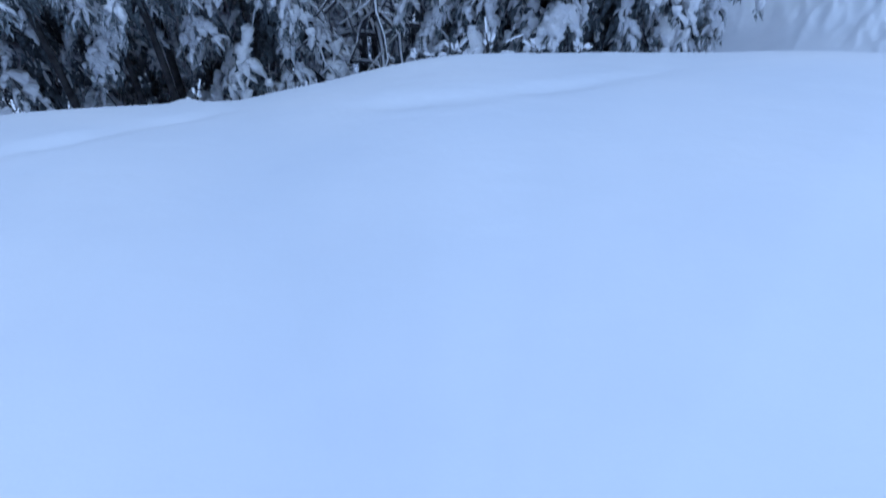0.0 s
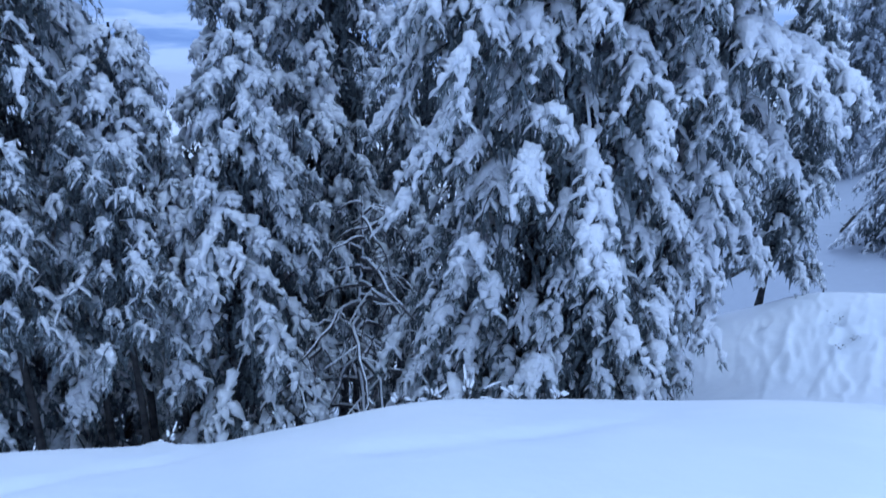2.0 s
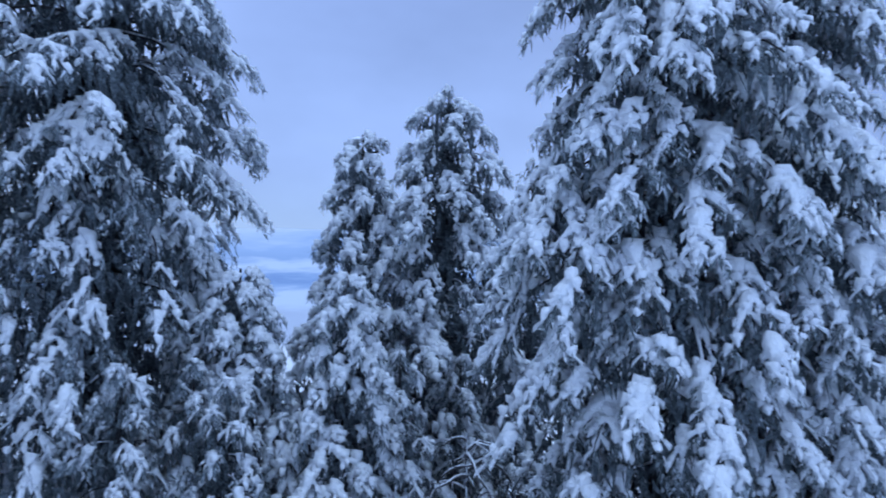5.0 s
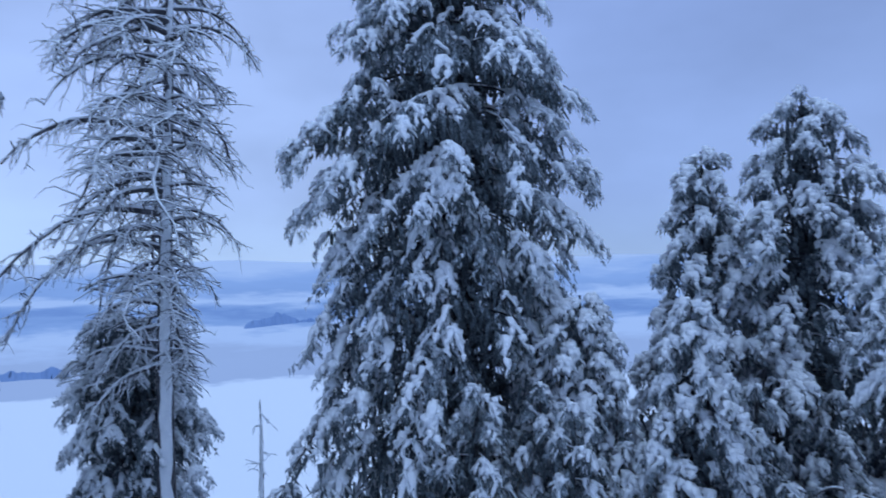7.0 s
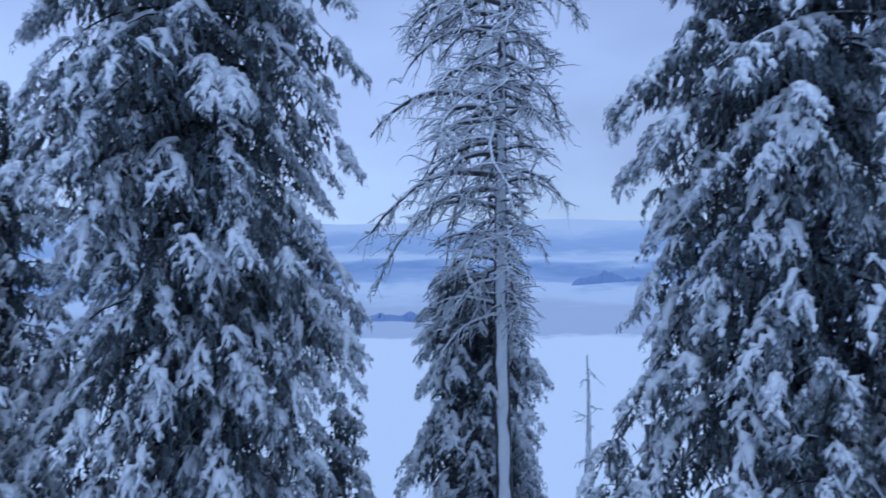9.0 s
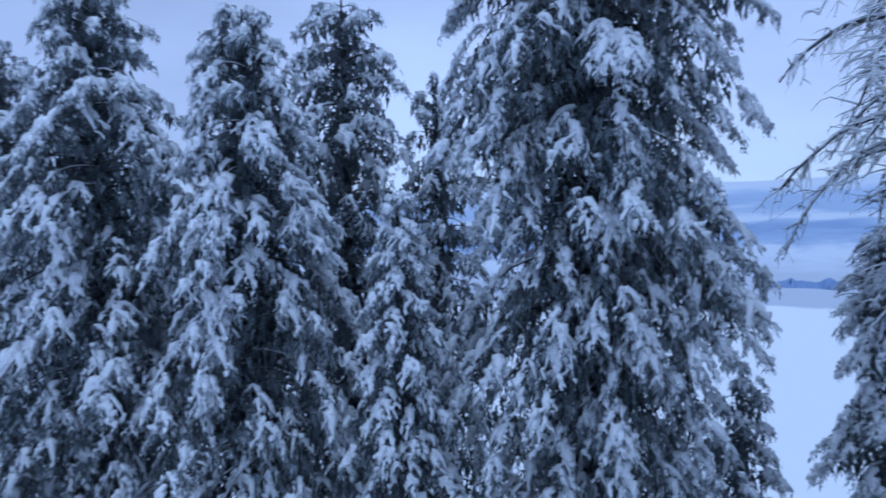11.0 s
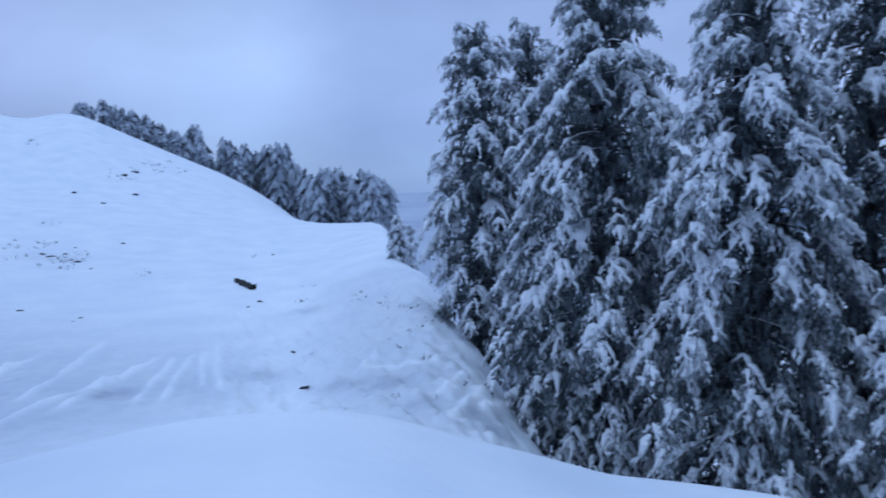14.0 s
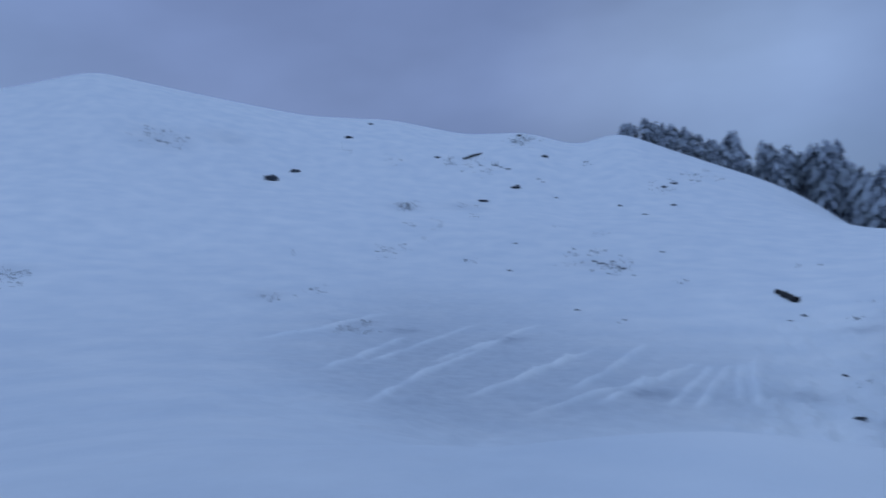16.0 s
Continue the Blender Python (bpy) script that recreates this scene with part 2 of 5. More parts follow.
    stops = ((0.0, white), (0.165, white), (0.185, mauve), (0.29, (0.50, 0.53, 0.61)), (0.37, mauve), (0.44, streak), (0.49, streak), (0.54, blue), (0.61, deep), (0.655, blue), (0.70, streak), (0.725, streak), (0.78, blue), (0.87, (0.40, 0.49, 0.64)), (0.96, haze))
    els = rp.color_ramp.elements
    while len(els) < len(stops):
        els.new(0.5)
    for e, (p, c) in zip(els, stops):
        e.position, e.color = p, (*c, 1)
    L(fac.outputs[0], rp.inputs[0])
    # dull grey haze mixed into the colour behind the mountain shoulder
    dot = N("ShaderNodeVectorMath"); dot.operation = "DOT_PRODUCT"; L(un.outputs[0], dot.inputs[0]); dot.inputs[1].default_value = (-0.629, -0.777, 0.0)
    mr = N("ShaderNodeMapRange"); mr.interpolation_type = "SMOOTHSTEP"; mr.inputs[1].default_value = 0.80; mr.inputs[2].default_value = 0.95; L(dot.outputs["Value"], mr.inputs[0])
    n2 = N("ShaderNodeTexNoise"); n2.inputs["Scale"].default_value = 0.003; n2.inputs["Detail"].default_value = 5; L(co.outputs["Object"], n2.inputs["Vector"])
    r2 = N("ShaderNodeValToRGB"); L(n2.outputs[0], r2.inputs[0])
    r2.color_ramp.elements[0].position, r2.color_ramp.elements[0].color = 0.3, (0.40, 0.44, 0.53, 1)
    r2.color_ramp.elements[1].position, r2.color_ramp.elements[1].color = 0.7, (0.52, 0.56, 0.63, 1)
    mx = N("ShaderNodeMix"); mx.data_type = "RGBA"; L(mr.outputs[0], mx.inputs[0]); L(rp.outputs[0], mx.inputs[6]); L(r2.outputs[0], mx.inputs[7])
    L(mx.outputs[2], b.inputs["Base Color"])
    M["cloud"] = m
    # mountain crests, with the blue haze of distance painted into the colour
    m, nt, b = material("hazy_ridge", (0.1, 0.19, 0.4), 1.0, 0.0)
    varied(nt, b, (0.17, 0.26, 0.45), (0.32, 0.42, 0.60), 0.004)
    M["hazy_ridge"] = m
    # rime on far trees, greyed by mist painted into its colour
    m, nt, b = material("hazed_rime", (0.3, 0.34, 0.4), 0.8, 0.1)
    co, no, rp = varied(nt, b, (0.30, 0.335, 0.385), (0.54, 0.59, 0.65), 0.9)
    M["hazed_rime"] = m
    return M


MAT = make_materials()


# ---------------------------------------------------------------- mesh helpers
def mesh_of(name, verts, faces, mat, smooth=True):
    """faces: arrays of equal-sided faces (n x k), or a list of such arrays."""
    me = bpy.data.meshes.new(name)
    verts = np.asarray(verts, dtype=np.float64)
    groups = faces if isinstance(faces, list) else [faces]
    groups = [np.asarray(g, dtype=np.int64) for g in groups if len(g)]
    loops = np.concatenate([g.ravel() for g in groups])
    sizes = np.concatenate([np.full(len(g), g.shape[1]) for g in groups])
    starts = np.concatenate([[0], np.cumsum(sizes)[:-1]])
    me.vertices.add(len(verts)); me.vertices.foreach_set("co", verts.ravel())
    me.loops.add(len(loops)); me.loops.foreach_set("vertex_index", loops)
    me.polygons.add(len(sizes)); me.polygons.foreach_set("loop_start", starts); me.polygons.foreach_set("loop_total", sizes)
    me.polygons.foreach_set("use_smooth", np.full(len(sizes), smooth))
    me.update(calc_edges=True)
    me.materials.append(mat)
    return me


def part(name, me, parent, label=""):
    ob = new(name, me)
    ob.parent = parent
    return tagged(ob, label) if label else ob


def tube(pts, radii, sides=6):
    pts, radii = np.asarray(pts, float), np.asarray(radii, float)
    t = np.gradient(pts, axis=0)
    t /= np.linalg.norm(t, axis=1, keepdims=True) + 1e-9
    ref = np.where(np.abs(t[:, 2:3]) > 0.9, np.array([[1.0, 0, 0]]), np.array([[0, 0, 1.0]]))
    a = np.cross(t, ref); a /= np.linalg.norm(a, axis=1, keepdims=True) + 1e-9
    b = np.cross(t, a)
    th = np.arange(sides) * 2 * np.pi / sides
    v = pts[:, None] + radii[:, None, None] * (np.cos(th)[None, :, None] * a[:, None] + np.sin(th)[None, :, None] * b[:, None])
    n = len(pts)
    i, j = np.meshgrid(np.arange(n - 1), np.arange(sides), indexing="ij")
    k = (j + 1) % sides
    f = np.stack([i * sides + j, i * sides + k, (i + 1) * sides + k, (i + 1) * sides + j], -1).reshape(-1, 4)
    return v.reshape(-1, 3), f


def joined(pieces):
    """Several (verts, quads) as one."""
    vs, fs, n = [], [], 0
    for v, f in pieces:
        vs.append(v); fs.append(f + n); n += len(v)
    return np.concatenate(vs), np.concatenate(fs)


def pos(az, r, z=0.0):
    """A place by its bearing (degrees to the left of straight ahead) and distance."""
    a = np.radians(az)
    return -np.sin(a) * r, np.cos(a) * r, z


# ---------------------------------------------------------------- ground
# the lie of the land: for each ring round the standing place, its radius and then
# bearing and slope of the sight line to the ground, in degrees
RINGS = []


def ring(radius, *knots):
    a, e = np.array(knots, float).T
    RINGS.append((radius, a, np.tan(np.radians(e)) * radius))


ring(7.5, (-60, -22), (-37, -24.3), (-24, -27.8), (-19, -28.9), (-10, -30.5), (0, -31.4), (11, -33.2), (20, -33.8), (28, -32.6), (37, -30.6), (55, -27), (80, -24), (105, -23), (122, -22.6), (133, -20), (140, -18.1), (146, -16.9), (152.7, -16.3), (157, -16.2), (176, -17.6), (189, -16.8), (204.6, -15.5), (210.7, -15.2), (235, -16), (270, -18), (300, -22))
ring(10, (-60, -22), (-37, -28), (-30, -30), (-24, -33), (-19, -35), (0, -37), (20, -37), (28, -36), (37, -34), (55, -31), (80, -29), (105, -28), (122, -27), (126, -26), (133, -23.5), (139.2, -22), (146, -21), (152.7, -21), (157, -20), (170.9, -20), (176, -19.5), (189, -16.5), (199, -15), (210.7, -14), (235, -14), (270, -16), (300, -22))
ring(14, (-60, -17), (-37, -25), (-30, -28), (-24, -32), (-19, -35), (0, -37), (5, -36), (11, -36), (20, -37), (37, -35), (55, -32), (80, -30), (105, -29), (122, -27), (126, -26), (129, -24), (133, -22), (139.2, -20.5), (146, -20), (157, -20), (161, -19.6), (166.9, -19.5), (176, -18.5), (189, -15), (199, -13), (210.7, -12), (235, -12), (270, -13), (300, -17))
ring(20, (-60, -15), (-37, -16.4), (-30, -18.6), (-24, -21.4), (-19, -29), (-10, -34), (0, -35), (5, -33.5), (11, -33.5), (20, -35), (28, -35), (55, -32), (105, -28), (122, -25), (126, -23), (129, -19.9), (133, -16.5), (137, -16), (139.2, -16.5), (146, -17), (152.7, -17), (163.6, -16), (166.9, -16), (176, -15.5), (182, -14.5), (199, -11), (210.7, -10), (235, -9), (270, -10), (300, -15))
ring(30, (-60, -11), (-37, -17), (-30, -20), (-24, -24), (-19, -28), (-10, -30), (0, -31), (5, -30.5), (11, -30.5), (20, -32), (28, -33), (37, -33), (55, -32), (105, -28), (126, -23), (129, -19.9), (133, -12.6), (137, -10), (139.2, -11), (146, -12), (163.6, -12), (166.9, -11.6), (176, -11.5), (182, -11), (199, -8.5), (210.7, -7.5), (235, -6), (270, -7), (300, -11))
ring(45, (-60, -8), (-37, -10), (-30, -12), (-24, -14), (-19, -20), (-10, -27), (0, -30), (11, -30), (28, -32), (55, -32), (80, -30), (105, -29), (122, -26), (126, -25), (129, -22), (137, -6.2), (140, -6.6), (146, -8), (150, -8.3), (176, -7.8), (182, -7.4), (189, -6.5), (210.7, -4.5), (235, -2), (270, -3), (300, -8))
ring(70, (-60, -4), (-37, -4), (-30, -6), (-24, -8), (-19, -14), (-10, -24), (0, -29), (11, -31), (20, -31), (28, -32), (55, -32), (105, -30), (122, -29), (126, -28), (129, -26), (133, -18), (139.2, -4.2), (140, -3.4), (146, -4.8), (150, -4.8), (161, -3.8), (182, -2.5), (189, -1.5), (210.7, 0.5), (235, 2), (270, 1), (300, -4))
ring(110, (-60, 0), (-37, 0), (-30, -1), (-24, -4), (-19, -12), (-10, -24), (0, -30), (5, -32), (20, -32), (28, -33), (55, -33), (105, -31), (122, -30), (129, -28), (133, -22), (137, -14), (139.2, -4.6), (140, -2.3), (146, -2.2), (161, 0.4), (166.9, 0.6), (170.9, 1.5), (176, 2), (199, 5.5), (204.6, 6), (235, 6), (270, 5), (300, 0))
ring(170, (-60, 4), (-37, 3), (-30, 1), (-24, -4), (-19, -14), (-10, -25), (0, -31), (5, -33), (80, -33), (105, -32), (122, -31), (126, -30), (129, -29), (133, -26), (137, -19), (139.2, -9), (140, -7), (146, -3.5), (150, 0.2), (152.7, 1.9), (157, 3.9), (163.6, 7.1), (166.9, 6.1), (170.9, 7.75), (176, 7.95), (182, 9.65), (189, 10.25), (204.6, 13.85), (210.7, 12.15), (235, 9), (270, 8), (300, 4))
ring(230, (-60, 5), (-37, 3), (-30, 0), (-24, -8), (-19, -18), (-10, -27), (0, -32), (5, -33), (122, -32), (133, -29), (137, -22), (139.2, -13), (140, -11), (152.7, -1), (163.6, 4), (176, 5), (204.6, 11), (235, 8), (300, 5))
ring(400, (-60, 3), (-37, 0), (-30, -6), (-19, -20), (-10, -22), (133, -22), (137, -20), (140, -14), (152.7, -5), (161, -2), (166.9, -2), (204.6, 6), (270, 5), (300, 3))
ring(1000, (-60, -4), (-30, -10), (140, -10), (161, -6), (199, -4), (300, -4))
ring(4600, (-60, -2.6), (300, -2.6))
RADII = np.array([r for r, _, _ in RINGS])


def profile(az):
    """Heights below the eye at the radii, at one or many bearings."""
    az = (np.asarray(az, float) + 60) % 360 - 60
    return np.stack([np.interp(az, a, h) for _, a, h in RINGS], -1)


# one smooth sheet: rings round the standing place, closer where the bare slope is looked at
GAZ = np.concatenate([np.arange(-60, -45, 1.5), np.arange(-45, -18, 0.15), np.arange(-18, 40, 0.5), np.arange(40, 122, 1.5), np.arange(122, 200, 0.25), np.arange(200, 216, 0.4), np.arange(216, 300, 3.0)])
GR = np.concatenate([np.geomspace(0.4, 3.1, 14), np.geomspace(3.2, 10, 66), np.geomspace(10.12, 48, 160), np.geomspace(49, 260, 60), np.geomspace(300, 4600, 14)])


def sheet_height(az, r):
    """Heights over the world's zero for all bearings by all distances, softened both ways."""
    p = sum(w * profile(az + d) for d, w in ((-1.5, 0.12), (-0.7, 0.23), (0, 0.3), (0.7, 0.23), (1.5, 0.12)))
    lk = np.log(RADII)
    z = np.zeros((len(az), len(r)))
    for e, w in ((-0.10, 0.08), (-0.06, 0.15), (-0.025, 0.19), (0, 0.16), (0.025, 0.19), (0.06, 0.15), (0.10, 0.08)):
        q = r * np.exp(e)
        lr = np.log(np.clip(q, RADII[0], RADII[-1]))
        i = np.clip(np.searchsorted(lk, lr) - 1, 0, len(RADII) - 2)
        s = (lr - lk[i]) / (lk[i + 1] - lk[i])
        zz = p[:, i] * (1 - s) + p[:, i + 1] * s
        inner = -EYE + (p[:, :1] + EYE) * np.clip(q / RADII[0], 0, 1)[None] ** 1.3
        z += w * np.where(q[None] < RADII[0], inner, zz)
    return z + EYE


def ground_grid():
    A, R = np.meshgrid(GAZ, GR, indexing="ij")
    near = sheet_height(GAZ, GR)
    X, Y, _ = pos(A, R)
    # wind-shaped swells and small unevenness
    rng = np.random.default_rng(4)
    for k in range(26):
        w = rng.uniform(0.25, 3.0); th = rng.uniform(0, 6.28); ph = rng.uniform(0, 6.28)
        amp = 0.0028 * 3.0 / w
        near = near + amp * np.clip(R / 6, 0.25, 3.5) * np.clip(20 / R, 0.06, 1) * np.sin(w * (X * np.cos(th) + Y * np.sin(th)) / np.clip(R / 18, 1, 30) + ph) * np.where(R > 600, 0, 1)
    return A, R, near


GA, GRR, GZ = ground_grid()


def height(az, r):
    """Height of the built sheet, by bilinear look-up."""
    az = (az + 60) % 360 - 60
    i = min(max(int(np.searchsorted(GAZ, az)) - 1, 0), len(GAZ) - 2)
    j = min(max(int(np.searchsorted(GR, r)) - 1, 0), len(GR) - 2)
    s = (az - GAZ[i]) / (GAZ[i + 1] - GAZ[i]); q = (r - GR[j]) / (GR[j + 1] - GR[j])
    return float((GZ[i, j] * (1 - s) + GZ[i + 1, j] * s) * (1 - q) + (GZ[i, j + 1] * (1 - s) + GZ[i + 1, j + 1] * s) * q)


def met(az, el, start=2.0):
    """Distance at which a sight line from the standing place meets the ground."""
    r, k = start, math.tan(radians(el))
    while r < 400:
        if height(az, r) >= EYE + k * r:
            return r
        r *= 1.01
    return 170.0


# low ridges and runnels in the snow: (height, half width, darker cover beside it, bearings and slopes of the way)
RUNNELS = [
    (0.15, 0.13, (154.5, -11.9), (154.3, -16.0)),
    (0.15, 0.13, (156.3, -12.4), (157.7, -14.3), (159.2, -16.1)),
    (0.14, 0.12, (158.6, -12.2), (161.1, -13.4), (165.0, -14.9)),
    (0.15, 0.13, (162.4, -10.6), (165.8, -12.9), (169.8, -14.7)),
    (0.15, 0.14, (160.6, -13.5), (165.6, -14.3), (173.8, -16.4)),
    (0.14, 0.15, (168.0, -11.4), (172.1, -12.8), (178.6, -14.7)),
    (0.14, 0.16, (170.8, -8.7), (176.6, -10.4), (180.6, -11.4)),
    (0.13, 0.16, (182.1, -8.9), (186.4, -10.3), (190.2, -11.1)),
    (0.13, 0.18, (183.5, -6.8), (189.7, -7.7), (196.0, -8.0)),
    (0.10, 0.14, (178.5, -11.2), (183.5, -13.1), (186.4, -14.3)),
    (0.10, 0.12, (159.8, -12.6), (163.4, -14.0), (167.3, -15.6)),
    (0.10, 0.12, (166.5, -10.9), (170.5, -12.3), (175.0, -13.9)),
    (0.10, 0.13, (173.5, -9.6), (178.0, -11.2), (183.0, -12.6)),
    (0.10, 0.11, (157.4, -12.3), (159.4, -14.2), (161.2, -15.8)),
    (0.10, 0.11, (155.4, -12.1), (155.9, -15.6)),
    (0.10, 0.13, (176.0, -8.3), (182.0, -10.0), (187.0, -11.0)),
]
BANK_RUNNELS = [
    (0.12, 0.15, (142.8, -14.7), (139.3, -14.7), (134.1, -13.9)),
    (0.12, 0.15, (142.9, -15.0), (141.4, -13.4)),
    (0.13, 0.15, (138.9, -17.6), (135.9, -16.6), (132.5, -15.0)),
    (0.13, 0.15, (135.6, -19.1), (133.4, -17.6), (131.0, -16.6)),
    (0.12, 0.15, (132.7, -18.5), (129.5, -18.3)),
]
# dusky places, coloured darker: bearing, slope of the sight line, half width in metres
DUSKY = [(-33.2, -20.4, 0.3), (-33.9, -22.3, 0.25), (-34.8, -21.4, 0.2), (-28.3, -22.2, 0.15), (186.5, -7.4, 1.6), (173.6, -9.8, 1.0), (162.4, -14.5, 0.9), (144.7, -15.9, 0.7), (140.6, -15.9, 0.9), (138.1, -17.8, 0.6), (133.0, -19.0, 0.8), (138.2, -9.4, 0.7), (136.5, -10.3, 0.6), (134.5, -12.5, 0.6), (147.2, -9.6, 1.0), (182.4, -8.4, 0.9), (150.8, -14.6, 0.8), (176.5, 1.5, 3.5), (166.0, -4.0, 2.0), (181.5, 1.9, 3.0), (193.5, -4.4, 1.5), (200.3, 8.4, 5.0), (211.0, -0.6, 2.0), (195.5, 8.4, 4.0)]
FURROWS = [
    (0.05, 0.11, (-28.6, -26.9), (-26.9, -22.9), (-27.9, -21.0)),
    (0.05, 0.11, (-31.4, -26.1), (-30.0, -23.1), (-30.3, -20.9)),
    (0.05, 0.10, (-34.1, -25.4), (-32.8, -23.2), (-32.1, -21.7)),
    (0.05, 0.10, (-36.3, -24.7), (-36.2, -22.7), (-34.4, -21.5)),
    (-0.055, 0.16, (44.0, -32.3), (40.1, -32.8), (33.5, -33.6), (26.0, -34.2), (16.0, -34.3)),
    (-0.045, 0.20, (10.0, -35.3), (4.9, -35.2), (-3.8, -34.6), (-12.0, -33.0), (-18.5, -31.3), (-25.0, -28.8)),
]
HOLLOWS = [(-33.2, -20.4, 0.35), (-34.9, -22.0, 0.25), (-30.6, -19.3, 0.2), (-36.0, -20.3, 0.25), (-33.7, -21.9, 0.2), (149.3, -15.8, 0.3), (137.0, -16.5, 0.5), (139.4, -9.5, 0.6), (150.5, -9.5, 0.7)]


def bump(x, y, h, w):
    global GZ
    X, Y, _ = pos(GA, GRR)
    i = np.where(np.abs(X - x) + np.abs(Y - y) < 6 * w)
    GZ[i] += h * np.exp(-((X[i] - x) ** 2 + (Y[i] - y) ** 2) / (w * w))


def shape_snow():
    """Raises the ridges, presses the hollows, and says where the snow is coloured darker."""
    X, Y, _ = pos(GA, GRR)
    lines = []
    for h, w, *way in RUNNELS + BANK_RUNNELS + FURROWS:
        pts = []
        for (a0, e0), (a1, e1) in zip(way, way[1:]):
            for s in np.linspace(0, 1, 9)[:-1]:
                a = a0 + (a1 - a0) * s + 0.08 * math.sin(9 * s + a0)
                pts.append(pos(a, met(a, e0 + (e1 - e0) * s))[:2])
        lines.append((h, w, np.array(pts)))
    dents = [(*pos(a, met(a, e))[:2], w) for a, e, w in HOLLOWS]
    for h, w, pts in lines:
        lo, hi = pts.min(0) - 4 * w, pts.max(0) + 4 * w
        k = np.where((X > lo[0]) & (X < hi[0]) & (Y > lo[1]) & (Y < hi[1]))
        q = np.stack([X[k], Y[k]], -1)
        best, place = np.full(len(q), 1e9), np.zeros(len(q))
        for i, (p0, p1) in enumerate(zip(pts, pts[1:])):
            d = p1 - p0
            if np.hypot(*d) > 8:
                continue
            s = np.clip(((q - p0) @ d) / (d @ d + 1e-9), 0, 1)
            far = np.hypot(*(q - p0 - s[:, None] * d).T)
            place = np.where(far < best, (i + s) / (len(pts) - 1), place)
            best = np.minimum(best, far)
        # each fades out at its ends and swells unevenly between
        swell = np.clip(7 * place, 0, 1) * np.clip(5 * (1 - place), 0, 1) * (0.85 + 0.25 * np.sin(17 * place + 40 * h + pts[0, 0]))
        GZ[k] += 1.25 * h * swell * np.exp(-(best / w) ** 2)
        THIN_AND_SHADE[k] -= 0.8 * swell * np.exp(-(best / (w * 1.2)) ** 2) * (h > 0.09)
    # wavering runnels of fallen snow down the mound, and small pits between them
    rng = np.random.default_rng(21)
    for n in range(150):
        pit = n > 95
        a, e = rng.uniform(-40, -21), rng.uniform(-26, -17.6)
        ln, sl, wv = (rng.uniform(0.05, 0.2), rng.normal(0, 0.8), 0.0) if pit else (rng.uniform(0.9, 2.8), rng.normal(-0.12, 0.16), rng.uniform(0.02, 0.09))
        x0, y0, _ = pos(a, met(a, e))
        away = np.array([-math.sin(radians(a)), math.cos(radians(a))])
        d = away + sl * np.array([away[1], -away[0]]); d /= np.hypot(*d)
        k = np.where((np.abs(X - x0) < 2) & (np.abs(Y - y0) < 2))
        q = np.stack([X[k] - x0, Y[k] - y0], -1)
        along = q @ d
        s = np.clip(along, -ln / 2, ln / 2)
        across = q @ np.array([d[1], -d[0]]) - wv * np.sin(along * 4 + 5 * a)
        dist = np.hypot(across, along - s)
        GZ[k] += (rng.uniform(-0.07, -0.03) if pit else rng.uniform(0.018, 0.042)) * np.exp(-(dist / rng.uniform(0.045, 0.075)) ** 2)
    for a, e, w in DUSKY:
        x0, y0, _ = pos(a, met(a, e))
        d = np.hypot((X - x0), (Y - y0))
        THIN_AND_SHADE[...] += (0.55 if w < 1.3 else 0.28) * np.exp(-(d / w) ** 2)
    for x, y, w in dents:
        d = np.hypot(X - x, Y - y)
        GZ[...] -= 0.5 * w * np.exp(-(d / w) ** 2) - 0.14 * w * np.exp(-((d - 1.5 * w) / (0.5 * w)) ** 2)
    # hummocks on the scoured bank and in the gully
    rng = np.random.default_rng(12)
    mask = band(GA, 124, 130, 152, 158) * band(GRR, 11, 14, 40, 60) + 0.28 * band(GA, 152, 158, 196, 208) * band(GRR, 11, 14, 60, 120)
    rough = np.zeros_like(X)
    for _ in range(48):
        w = rng.uniform(5.0, 19.0); th = rng.uniform(0, 6.28)
        rough += 0.095 / w * np.sin(w * (X * math.cos(th) + Y * math.sin(th)) + rng.uniform(0, 6.28))
    GZ[...] += mask * np.where(rough > 0, rough * 1.4, rough * 0.7)
    np.clip(THIN_AND_SHADE, 0, 1.45, out=THIN_AND_SHADE)


def band(x, a, b, c, d):
    """0 below a, 1 between b and c, 0 above d."""
    return np.clip((x - a) / (b - a), 0, 1) * np.clip((d - x) / (d - c), 0, 1)


# the hollow at the foot of the slope is coloured darker; its upper and lower edges by bearing and slope of the sight
# line
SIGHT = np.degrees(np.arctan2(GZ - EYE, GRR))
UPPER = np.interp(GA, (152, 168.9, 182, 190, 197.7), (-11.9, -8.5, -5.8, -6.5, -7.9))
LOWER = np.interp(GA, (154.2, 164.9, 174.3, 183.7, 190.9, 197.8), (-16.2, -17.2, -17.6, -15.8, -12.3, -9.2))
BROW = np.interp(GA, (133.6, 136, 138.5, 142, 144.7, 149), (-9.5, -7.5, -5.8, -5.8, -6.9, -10))
